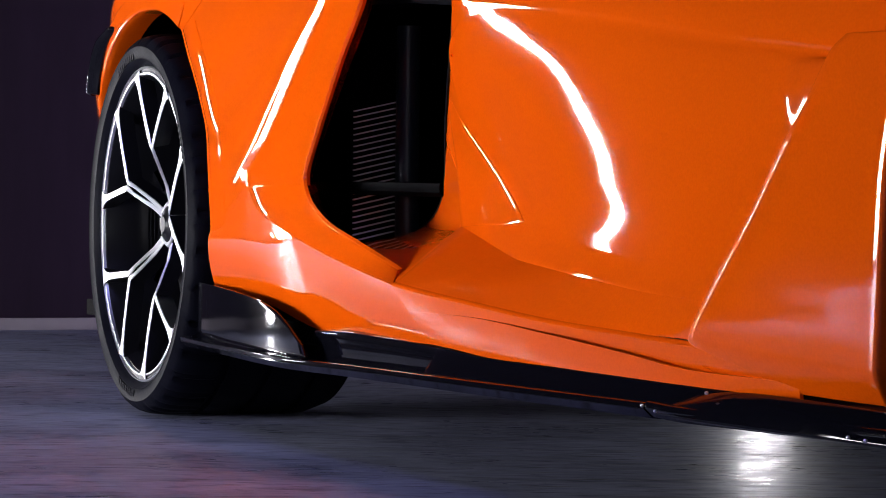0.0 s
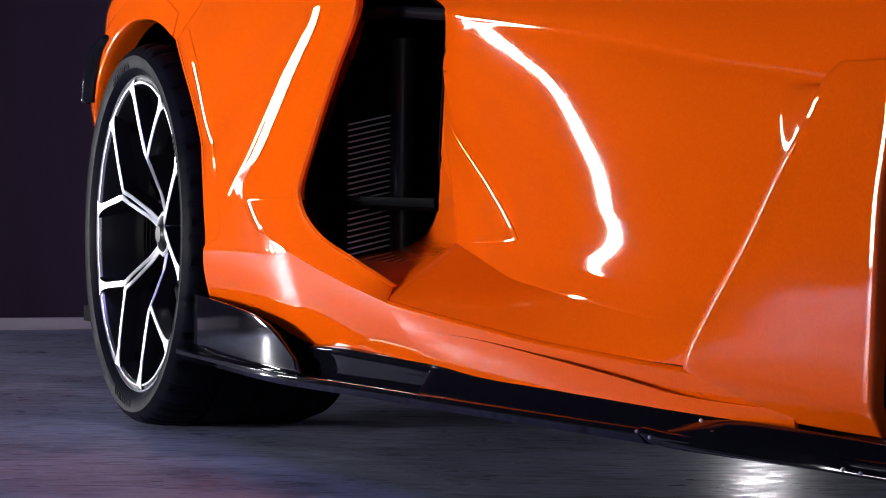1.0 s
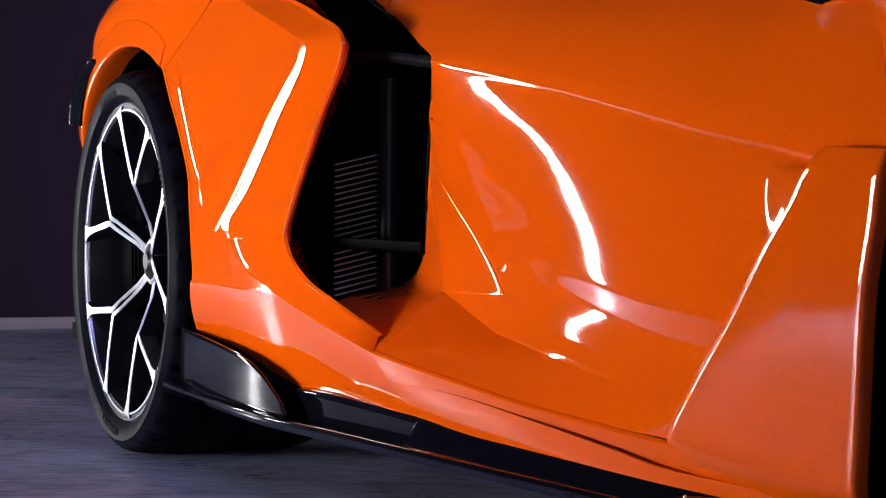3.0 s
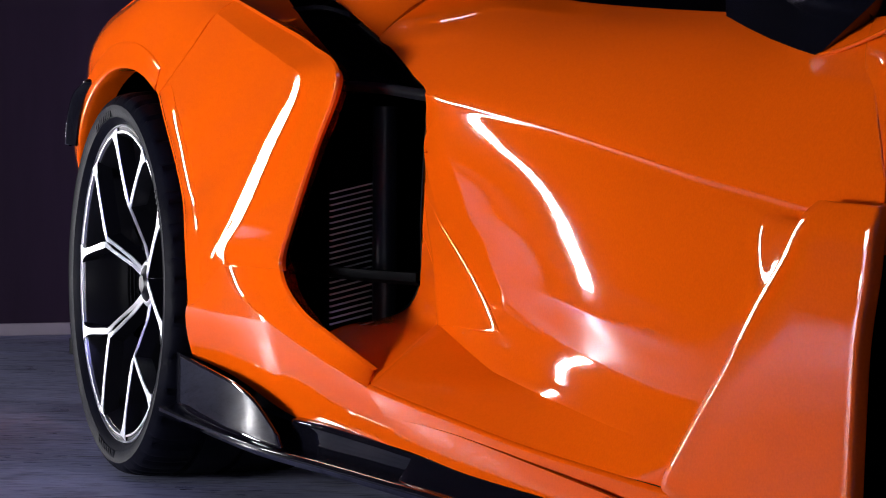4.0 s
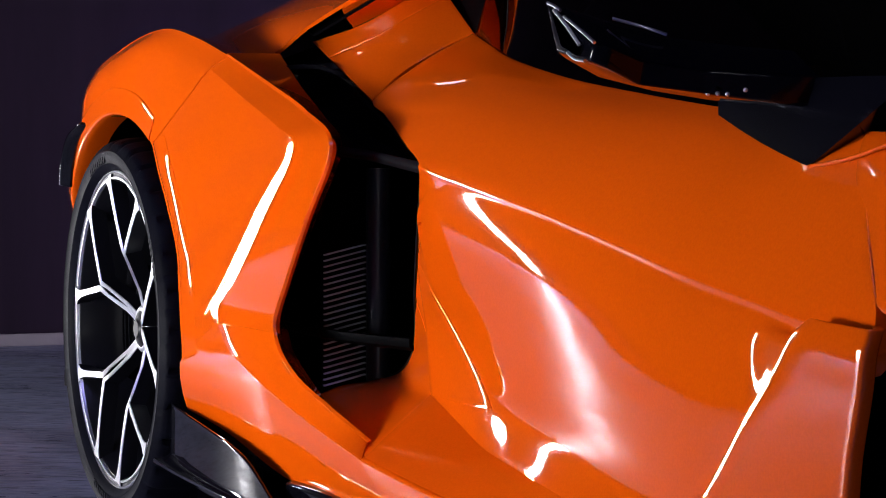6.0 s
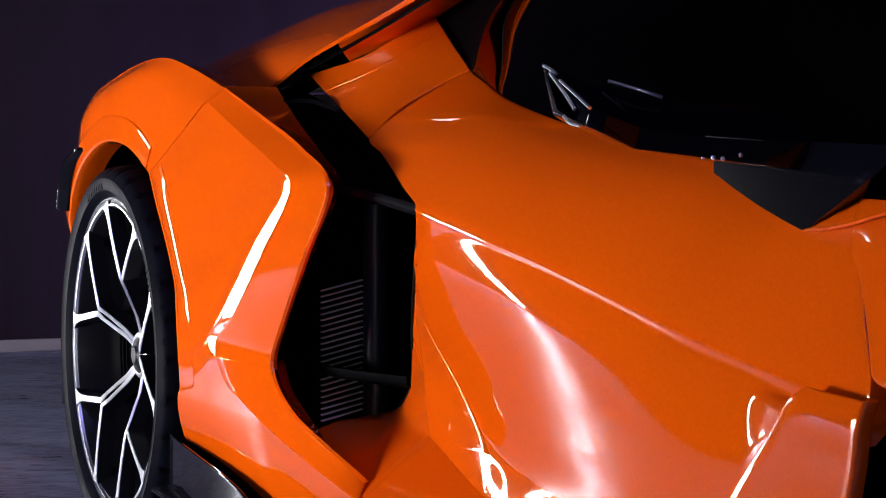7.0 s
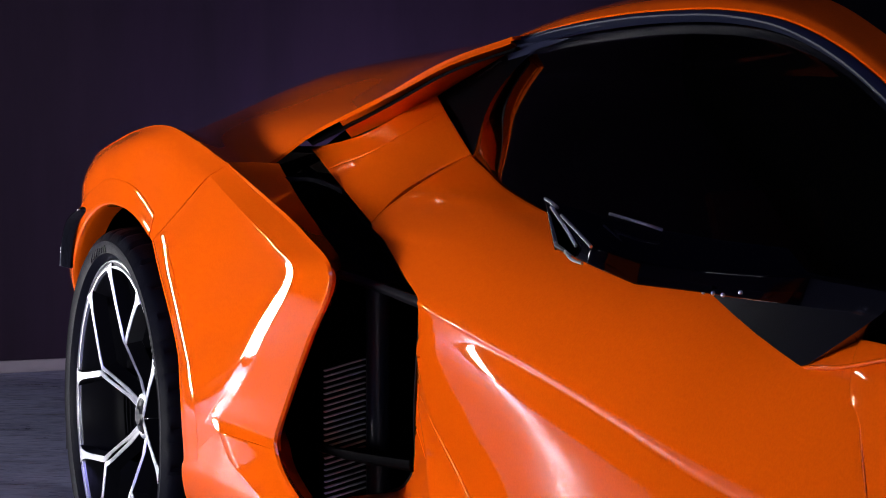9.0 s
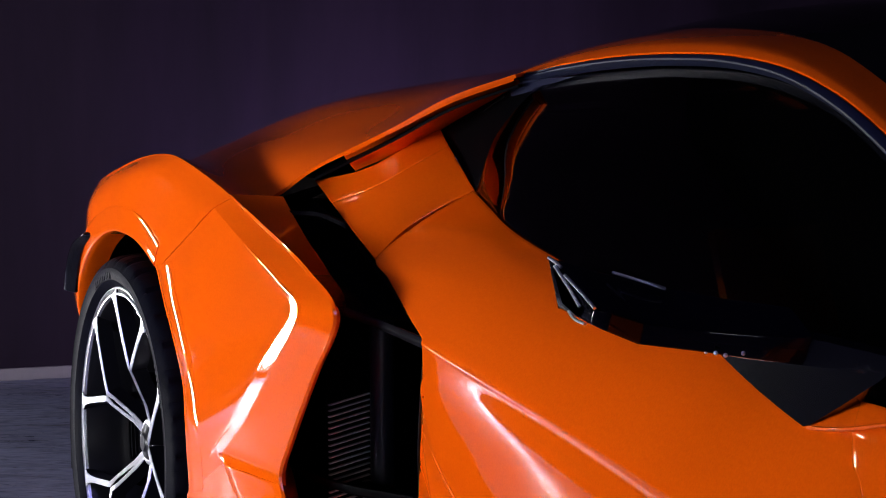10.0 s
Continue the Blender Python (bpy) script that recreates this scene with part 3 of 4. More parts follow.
    panel("sill_slot", [[(x, y + .012, z) for x, y, z in sill_row(k, False)] for k in (.5, 1)] + [[(x, y + .012, z) for x, y, z in sill_row(.5, True)]], PAINT, car, 20, 6, 0.004, label="shaded bottom of the slot along the sill", bevel=0)


def front_fender():
    rows = []
    for (x0, z0), (x1, z1), k in (((2.405, 0.553), (2.478, 0.548), 0.004), ((2.386, 0.54), (2.474, 0.528), 0), ((2.345, 0.497), (2.464, 0.486), 0), ((2.293, 0.447), (2.446, 0.421), 0), ((2.228, 0.376), (2.436, 0.35), 0), ((2.157, 0.307), (2.428, 0.285), 0), ((2.106, 0.25), (2.422, 0.235), 0), ((2.102, 0.24), (2.42, 0.222), 0.002)):
        x1 += .022
        rows.append([(x0, .0078 + k, z0), (x0 + .007, .0068 + k, z0), (x0 + .014, .006 + k, z0)] + [(x0 + (x1 - x0) * u, .004 + k + .042 * (x1 - x0) * u, z0 + (z1 - z0) * u) for u in (.3, .6, .8, .9, 1)]
                    + [(x1 + a, .004 + k + .042 * (x1 - x0) + b, z1) for a, b in ((.0045, .0008), (.0080, .0035), (.0095, .0085), (.0098, .0140))])
    rows.append([(2.116, .020, .214), (2.125, .020, .213), (2.135, .020, .211), (2.197, .026, .202), (2.29, .030, .197), (2.36, .034, .195), (2.40, .038, .194), (2.432, .040, .1935), (2.436, .041, .193), (2.439, .044, .193), (2.441, .049, .193), (2.442, .054, .193)])
    panel("front_fender", rows, PAINT, car, 56, 70, 0.010, label="orange leaf-shaped front fender behind the front wheel")
    for path in ([(2.298, .0795, .698), (2.330, .0785, .7005), (2.365, .0770, .7050), (2.40, .0755, .711), (2.44, .0735, .719), (2.52, .068, .731), (2.62, .062, .738)],):
        bm = bmesh.new()
        sweep(bm, spline(path, 20), [(.0024 * math.cos(q), .0024 * math.sin(q)) for q in np.linspace(0, 2 * math.pi, 13)[:-1]])
        part("wing_crease", bm, PAINT, car, "raised orange crease below the mirror base")
    panel("front_wing", [
        [(2.368, .098, .732), (2.44, .092, .731), (2.50, .088, .731), (2.62, .085, .738), (2.86, .075, .76), (3.12, .08, .71), (3.50, .22, .58)],
        [(2.387, .0765, .703), (2.44, .070, .704), (2.51, .066, .707), (2.62, .062, .720), (2.86, .050, .775), (3.12, .052, .69), (3.50, .19, .55)],
        [(2.421, .0560, .650), (2.47, .0515, .655), (2.52, .0520, .663), (2.60, .054, .690), (2.86, .030, .762), (3.12, .032, .67), (3.48, .17, .50)],
        [(2.455, .0432, .606), (2.495, .0405, .614), (2.54, .0420, .626), (2.60, .046, .660), (2.86, .022, .753), (3.12, .026, .655), (3.46, .16, .47)],
        [(2.497, .0312, .568), (2.530, .0320, .581), (2.565, .0350, .602), (2.604, .040, .640), (2.86, .016, .748), (3.12, .020, .645), (3.45, .15, .44)],
        [(2.520, .033, .561), (2.545, .034, .575), (2.575, .037, .598), (2.61, .040, .635), (2.86, .018, .745), (3.12, .020, .640), (3.45, .15, .44)],
        [(2.526, .040, .556), (2.551, .041, .570), (2.581, .044, .593), (2.615, .046, .630), (2.86, .024, .740), (3.12, .026, .636), (3.45, .155, .436)],
        [(2.527, .055, .554), (2.552, .056, .568), (2.582, .059, .591), (2.616, .060, .628), (2.86, .040, .738), (3.12, .040, .634), (3.45, .17, .434)],
    ], PAINT, car, 40, 40, 0.006, label="orange front wing over the front wheel")


def glasshouse():
    belt = [(1.05, .266, .884), (1.26, .226, .840), (1.5, .200, .805), (1.78, .174, .777), (2.02, .149, .757), (2.24, .125, .740), (2.60, .12, .735)]
    head = [(1.10, .352, 1.052), (1.30, .356, 1.066), (1.53, .358, 1.072), (1.75, .358, 1.060), (1.93, .352, 1.020), (2.10, .335, .95), (2.50, .25, .80)]
    bow = [tuple(.5 * (a + b) + s for a, b, s in zip(p, q, (0, -.022, 0))) for p, q in zip(belt, head)]
    panel("side_window", [belt, bow, head], GLASS, car, 60, 16, 0.006, (0, -1, .4), "black tinted side window")
    edge = [(1.05, .350, 1.062), (1.185, .350, 1.078), (1.366, .350, 1.089), (1.53, .350, 1.091), (1.681, .350, 1.086), (1.82, .350, 1.068), (1.948, .348, 1.031), (2.10, .335, .968), (2.50, .25, .815)]
    low = [(1.04, .346, 1.047), (1.185, .352, 1.060), (1.366, .353, 1.070), (1.53, .354, 1.072), (1.681, .354, 1.066), (1.82, .352, 1.046), (1.948, .348, 1.006), (2.10, .332, .942), (2.50, .247, .792)]
    panel("window_trim", [[(x, y - .004, z - .004) for x, y, z in edge], [(x, y - .012, z) for x, y, z in [tuple(.5 * (a + b) for a, b in zip(p, q)) for p, q in zip(edge, low)]], low], TRIM, car, 60, 8, 0.012, (0, -1, .2), "dark satin trim strip over the side window")
    panel("quarter_light", [
        [(.824, .308, .976), (.93, .328, 1.012), (1.098, .354, 1.054)],
        [(.93, .288, .927), (.99, .300, .950), (1.083, .302, .970)],
        [(1.03, .270, .888), (1.040, .269, .887), (1.049, .268, .886)],
    ], DARK, car, 16, 10, 0.004, (0, -1, .3), "black blanked corner behind the side window", bevel=0)
    bm = bmesh.new()
    shell(bm, sheet([[(1.008, .338, 1.047), (1.10, .345, 1.054), (1.215, .350, 1.058)], [(1.028, .338, 1.020), (1.09, .343, 1.034), (1.15, .347, 1.046)], [(1.048, .338, .995), (1.06, .340, 1.002), (1.075, .341, 1.011)]], 12, 10), .004, (0, -1, .2))
    part("trim_corner", bm, TRIM, car, "dark satin corner piece of the window trim")
    def slim(x):
        return float(np.interp(x, (1.35, 1.95), (1, .5)))
    rail = [(1.005, .338, 1.050)] + edge
    panel("roof_rail", [
        rail,
        *[[(x - b * slim(x), y + c * slim(x), z + d * slim(x)) for x, y, z in rail] for b, c, d in ((0, .018, .0125), (.01, .062, .027), (.02, .118, .037))],
    ], PAINT, car, 60, 20, 0.015, (0, -.5, 1), "orange roof rail")
    panel("roof", [
        [(x - .02 * slim(x), y + .120 * slim(x), z + .0365 * slim(x)) for x, y, z in edge],
        [(x - .03, y + .26, z + .066) for x, y, z in edge],
        spline([(1.02, 1.0, 1.140), (1.30, 1.0, 1.165), (1.60, 1.0, 1.172), (1.80, 1.0, 1.156), (2.06, 1.0, 1.06), (2.45, 1.0, .90)], 9),
    ], GLOSS, car, 30, 8, 0.015, (0, 0, 1), "black roof panel and windscreen")


def wheel(name_label, x, y, radius, rim, width, side=1):
    """A wheel with tyre, spokes, hub and brake; side -1 turns its face to the car's other side."""
    turn = Matrix.Translation((x, y, FLOOR + radius)) @ (Matrix.Identity(4) if side > 0 else Matrix.Rotation(math.pi, 4, "Z"))
    k = rim / 0.297

    def add(name, bm, mat, parent, label=""):
        bmesh.ops.transform(bm, matrix=turn, verts=bm.verts[:])
        return part(name, bm, mat, parent, label)
    bm = bmesh.new()
    lathe(bm, [(rim, .012), (rim, .003), (rim - .001, .001), (rim - .0035, 0.0), (rim - .0045, .004)], 120)
    bmesh.ops.recalc_face_normals(bm, faces=bm.faces[:])
    w = add("wheel", bm, SILVER, car, name_label)
    bm = bmesh.new()
    lathe(bm, [(rim - .0115, .004), (rim - .012, .001), (rim - .0155, .001), (rim - .017, .006)], 120)
    bmesh.ops.recalc_face_normals(bm, faces=bm.faces[:])
    add("rim_edge", bm, SILVER, w)
    bm = bmesh.new()
    lathe(bm, [(rim - .001, .012), (rim - .004, .0035), (rim - .0117, .0035), (rim - .018, .007), (rim - .026, .03), (rim - .036, .09), (rim - .045, width * .8), (rim + .0, width * .95), (rim - .001, .012)], 96)
    add("rim_barrel", bm, ALLOY, w)
    # tyre with a siped shoulder
    bm = bmesh.new()
    prof = [(rim - .004, .016), (rim + .001, .002), (rim + .010, -.007), (rim + .013, -.010), (rim + .016, -.009), (rim + .032, -.012), (rim + .036, -.0135), (rim + .039, -.011),
            (radius - .014, -.006), (radius - .010, -.001), (radius - .007, .004), (radius - .003, .018), (radius, .045), (radius, .078), (radius - .007, .081), (radius - .007, .090), (radius, .093), (radius, .160), (radius - .007, .163), (radius - .007, .175), (radius, .178),
            (radius, width - .09), (radius - .007, width - .087), (radius - .007, width - .078), (radius, width - .075), (radius, width - .04), (radius - .012, width - .005), (rim + .02, width), (rim - .004, width - .02)]
    R = lathe(bm, prof, 288)
    for i, ring in enumerate(R):
        if i % 8 == 0:
            for v in ring[8:13]:
                q = Vector((v.co.x, 0, v.co.z)).normalized() * 0.0035
                v.co -= q
        if i % 9 == 3:
            for v in ring[10:14]:
                q = Vector((v.co.x, 0, v.co.z)).normalized() * 0.005
                v.co -= q
    bmesh.ops.recalc_face_normals(bm, faces=bm.faces[:])
    add("tyre", bm, RUBBER, w, "low-profile black tyre")
    # unreadable raised sidewall lettering, as short bars
    bm = bmesh.new()
    rl = rim + .022
    for a0, n in ((96, 9), (20, 7), (250, 9)):
        for i in range(n):
            a = a0 + i * 2.3
            m = Matrix.Rotation(-radians(a - 90), 4, "Y") @ Matrix.Translation((0, -.0112, rl))
            box(bm, (-.0040, -.0005, -.007), (.0030, .001, .007), m)
    tagged(add("sidewall_lettering", bm, RUBBER, w), kind="stuff")
    for s in range(5):
        c = 6 + 72 * s
        for sg in (-1, 1):
            P, W = [], []
            for r, off, y2, wd in ((.040, .0050, .054, .0105), (.075, .0052, .044, .0105), (.098, .0068, .033, .0090), (.130, .0080, .018, .0085), (.150, .0062, .009, .0125)):
                a = radians(c) + sg * math.asin(off / r)
                P.append((r * k * math.cos(a), y2, r * k * math.sin(a))), W.append(.88 * wd)
            a, e = radians(c) + sg * math.asin(.0062 / .150), radians(c + sg * 20.5)
            for f, y2, wd in ((.12, .0075, .0135), (.35, .005, .0125), (.60, .003, .0125), (.80, .002, .015), (.92, .001, .024), (1.0, .001, .040)):
                P.append((k * (.150 * math.cos(a) * (1 - f) + .286 * math.cos(e) * f), y2, k * (.150 * math.sin(a) * (1 - f) + .286 * math.sin(e) * f))), W.append(.88 * wd)
            sec = [[(-q / 2, 0), (q / 2, 0), (q / 2 + .003, -.028), (-q / 2 - .003, -.028)] for q in W]
            bm = bmesh.new()
            sweep(bm, P, sec, (0, -1, 0))
            add("spoke", bm, ALLOY, w, "black side of a forked spoke")
            sec = [[(-q / 2, .0018), (q / 2, .0018), (q / 2 + .0006, .0002), (-q / 2 - .0006, .0002)] for q in W]
            bm = bmesh.new()
            sweep(bm, P, sec, (0, -1, 0))
            add("spoke_face", bm, SILVER, w, "bright machined face of a spoke")
    bm = bmesh.new()
    lathe(bm, [(0.0001, .040), (.016, .040), (.020, .044), (.030, .046), (.034, .050), (.044, .052), (.046, .060), (.046, .11)], 48)
    bmesh.ops.recalc_face_normals(bm, faces=bm.faces[:])
    add("hub", bm, ALLOY, w, "black centre-lock hub")
    bm = bmesh.new()
    lathe(bm, [(.034, .0495), (.036, .0485), (.041, .0495), (.043, .0515)], 48)
    add("hub_ring", bm, SILVER, w)
    bm = bmesh.new()
    lathe(bm, [(.075, .125), (.205, .125), (.207, .130), (.207, .155), (.075, .155)], 72, closed=True)
    bmesh.ops.recalc_face_normals(bm, faces=bm.faces[:])
    add("brake_disc", bm, STEEL, w)
    bm = bmesh.new()
    lathe(bm, [(.125, .085), (.135, .075), (.205, .075), (.218, .088), (.218, .19), (.125, .19)], 20, 150, 212, closed=True)
    bmesh.ops.recalc_face_normals(bm, faces=bm.faces[:])
    for r0, r1 in ((.150, .157), (.176, .184), (.196, .201)):
        lathe(bm, [(r0, .076), (r0, .070), (r1, .070), (r1, .076)], 14, 164, 198, closed=True)
    bmesh.ops.recalc_face_normals(bm, faces=bm.faces[:])
    add("brake_caliper", bm, GLOSS, w)
    return w


def intake():
    duct = boxed("intake_duct", (.52, .26, .24), (1.24, .30, .78), DARK, car, "black duct wall inside the side intake")
    boxed("duct_floor", (.62, .10, .270), (1.10, .27, .300), DARK, duct)
    surround = []
    for outer, deep in (((1.3040, -.009, .2895), (.88, .045, .306)), ((1.2985, .006, .3000), (.88, .060, .318)), ((1.2895, .033, .3182), (.88, .105, .340)), ((1.275, .075, .3468), (.90, .145, .350)), ((1.265, .103, .3665), (.955, .160, .360)),
                        ((1.257, .1105, .392), (1.020, .160, .376)), ((1.235, .1165, .425), (1.066, .157, .404)), ((1.200, .1215, .455), (1.105, .1455, .437)), ((1.160, .1255, .487), (1.143, .131, .478))):
        surround.append([tuple(a + (b - a) * k for a, b in zip(outer, deep)) for k in (0, .3, .6, .85, 1)])
    panel("intake_surround", surround, PAINT, car, 30, 50, 0.005, (0, -.6, .6), "orange scoop floor curving up beside the intake", bevel=0.0008)
    core = boxed("radiator", (.86, .085, .30), (.875, .185, .66), DARK, car, "black radiator with pale horizontal fins")
    bm = bmesh.new()
    box(bm, (-.004, -.030, -.0010), (.004, .040, .0010))
    bmesh.ops.rotate(bm, verts=bm.verts[:], cent=(0, 0, 0), matrix=Matrix.Rotation(radians(13), 3, "X"))
    fin = part("fin", bm, FIN, core)
    fin.location = (.882, .116, .350)
    for i in range(1, 23):
        f = fin.copy()
        scene.collection.objects.link(f)
        f.location = (.882, .116, .350 + .0092 * i)
    bm = bmesh.new()
    ring = [(.019 * math.cos(a), .019 * math.sin(a)) for a in np.linspace(0, 2 * math.pi, 17)[:-1]]
    sweep(bm, [(.905, .168, .34), (.905, .168, .40), (.905, .168, .55), (.905, .168, .68)], ring, (0, 1, 0))
    part("duct_pillar", bm, PILLAR, car, "black round pillar inside the intake")
    panel("intake_blade", [[(.70, .066, .436), (.95, .085, .434), (1.09, .148, .431)], [(.70, .068, .428), (.95, .088, .424), (1.085, .150, .419)], [(.72, .16, .424), (.95, .17, .420), (1.07, .19, .416)]], DARK, car, 16, 6, 0.006, (0, -.5, 1), "black horizontal blade across the intake", bevel=0.001)
    panel("intake_crossbar", [[(.99, .056, .715), (1.15, .062, .706), (1.300, .072, .692)], [(.985, .054, .709), (1.145, .060, .699), (1.295, .070, .684)], [(.975, .060, .702), (1.14, .066, .692), (1.29, .075, .677)]], CARBON, car, 16, 6, 0.008, label="carbon bar across the top of the intake", bevel=0.0015)
    edge = [(1.310, .070, .686), (1.258, .087, .616), (1.198, .108, .543), (1.154, .125, .493), (1.105, .1465, .437), (1.066, .158, .404), (1.020, .161, .376), (.955, .162, .358)]
    panel("intake_frame", [edge, [(x - .013, y + .004, z + .003) for x, y, z in edge], [(x - .020, y + .035, z + .004) for x, y, z in edge]], CARBON, car, 40, 8, 0.004, label="carbon frame round the intake mouth", bevel=0)
    # black channel that runs up beside the buttress
    panel("air_channel", [
        [(.60, .062, .858), (.736, .062, .805), (.879, .062, .753), (.978, .062, .700)],
        [(.60, .13, .81), (.75, .14, .768), (.95, .14, .724), (1.10, .13, .700)],
        [(.60, .160, .860), (.80, .139, .822), (1.005, .118, .766), (1.30, .078, .688)],
    ], DARK, car, 24, 16, 0.006, (0, -.3, 1), "black engine air channel", bevel=0)
    panel("channel_wall", [
        [(.50, .10, .84), (.62, .168, .878), (.74, .226, .905), (.84, .298, .955), (1.0, .335, 1.03)],
        [(.50, .16, .84), (.62, .22, .890), (.74, .27, .940), (.84, .33, .985), (1.0, .36, 1.04)],
        [(.50, .25, .90), (.62, .28, .950), (.74, .31, .985), (.84, .35, 1.02), (1.0, .375, 1.05)],
    ], DARK, car, 20, 10, 0.006, (0, -1, .3), "black inside of the channel under the buttress", bevel=0)
    panel("channel_vane", [[(.70, .085, .842), (.78, .11, .842), (.845, .13, .828)], [(.705, .085, .836), (.785, .11, .836), (.85, .13, .820)]], CARBON, car, 12, 4, 0.03, (0, -.6, .6), "small carbon vane in the channel", bevel=0.001)


def skirt():
    def fin_edge(points):
        """The winglet bows outwards along its length."""
        return spline([(x, -.0385 - .006 * (x - .83) + .15 * (x - .83) ** 2, z) for x, z in points], 31)
    fin_top = fin_edge([(.372, .266), (.50, .263), (.669, .256), (.80, .245), (.885, .229), (.985, .186)])
    fin_low = fin_edge([(.362, .182), (.50, .181), (.69, .178), (.82, .175), (.91, .173), (.995, .172)])
    flange = spline([(.362, -.032, .173), (.50, -.041, .171), (.69, -.047, .169), (.82, -.049, .167), (.91, -.047, .166), (.995, -.040, .166)], 31)
    panel("skirt_fin", [fin_top, fin_top * .5 + fin_low * .5, fin_low], SKIRT, car, 31, 16, 0.004, label="glossy carbon winglet ahead of the rear wheel", bevel=0.002)
    panel("fin_flange", [fin_low + np.array((0, .002, .001)), fin_low * .6 + flange * .4 + np.array((0, .004, -.001)), flange], SKIRT, car, 31, 8, 0.006, label="turned-out lower edge of the winglet", bevel=0.001)
    panel("skirt_step", [
        [(.955, 0.012, .210), (1.08, 0.014, .2125), (1.19, 0.017, .211), (1.30, 0.020, .209), (1.385, 0.022, .2065), (1.400, 0.023, .2060)],
        [(.957, -0.002, .206), (1.08, 0.002, .208), (1.19, 0.006, .206), (1.30, 0.009, .204), (1.385, 0.0115, .2015), (1.400, 0.012, .2010)],
        [(.962, -0.003, .190), (1.08, 0.000, .190), (1.19, 0.004, .189), (1.30, 0.007, .188), (1.385, 0.0095, .1865), (1.400, 0.010, .1860)],
        [(.972, -0.003, .168), (1.08, 0.000, .168), (1.19, 0.004, .168), (1.30, 0.007, .168), (1.385, 0.0095, .168), (1.400, 0.010, .168)],
    ], SKIRT, car, 40, 16, 0.010, label="glossy black step under the fender")
    panel("skirt_recess", [
        [(.90, .034, .212), (1.15, .030, .209), (1.398, .026, .206)],
        [(.90, .022, .191), (1.15, .020, .190), (1.398, .018, .188)],
        [(.90, .022, .1675), (1.15, .020, .1675), (1.398, .018, .1675)],
    ], SKIRT, car, 20, 10, 0.008, label="glossy black recess under the fender")
    # ahead of the step a lacquered chamfer slopes out from the sill's foot to the blade
    panel("skirt_chamfer", [
        [(1.402, .014, .2065), (1.57, .015, .2010), (1.77, .015, .1990), (1.98, .017, .1965), (2.085, .019, .1955), (2.30, .036, .193), (2.50, .046, .192)],
        [(1.402, .003, .1860), (1.57, .002, .1835), (1.77, .003, .1820), (1.98, .006, .1810), (2.085, .009, .1805), (2.30, .024, .180), (2.50, .036, .180)],
        [(1.402, -.009, .1680), (1.57, -.010, .1680), (1.77, -.008, .1685), (1.98, -.002, .1690), (2.085, .002, .1695), (2.30, .014, .170), (2.50, .028, .171)],
    ], SKIRT, car, 40, 14, 0.006, label="glossy black chamfer between sill and blade", bevel=0.0005)
    sec = [(.0, .0020), (.0, .0055), (.0008, .0078), (.0025, .0095), (.005, .0102), (.02, .0104), (.15, .0104), (.15, -.008), (.02, -.009), (.011, -.008)]
    path = spline([(.352, -.030, .163), (.60, -.040, .160), (.90, -.046, .1555), (1.20, -.036, .157), (1.60, -.022, .158), (2.03, -.006, .160)], 60)
    bm = bmesh.new()
    sweep(bm, path, [(-a, b) for a, b in sec], (0, 0, 1))
    part("skirt_blade", bm, SKIRT, car, "long glossy black side blade close to the floor")
    path = spline([(2.034, -.007, .162), (2.10, -.008, .1605), (2.25, -.004, .1625), (2.50, .008, .165)], 30)
    bm = bmesh.new()
    sweep(bm, path, [(-a, b) for a, b in sec], (0, 0, 1))
    part("skirt_blade", bm, SKIRT, car, "front end of the black side blade")
    panel("skirt_cover", [
        [(2.065, .016, .174), (2.13, .012, .185), (2.22, .012, .192), (2.34, .014, .192), (2.50, .024, .188)],
        [(2.055, .002, .168), (2.13, -.002, .174), (2.22, -.002, .178), (2.34, .000, .178), (2.50, .014, .176)],
        [(2.050, -.004, .163), (2.13, -.008, .161), (2.22, -.008, .161), (2.34, -.004, .161), (2.50, .008, .161)],
    ], SKIRT, car, 30, 10, 0.008, label="glossy black cover below the front fender")
    for x, z in ((2.029, .1665), (2.060, .1625), (2.20, .1665), (2.165, .189), (2.44, .164), (2.47, .163)):
        bm = bmesh.new()
        bmesh.ops.create_uvsphere(bm, u_segments=10, v_segments=6, radius=0.0022)
        bmesh.ops.translate(bm, verts=bm.verts[:], vec=(x, -.008 if x < 2.1 else -.003, z))
        part("bolt", bm, SILVER, car)
    # the far side in plain
    boxed("far_skirt", (.36, 2 * MID - .10, .150), (2.50, 2 * MID - .005, .206), GLOSS, car, "black side skirt of the far side")


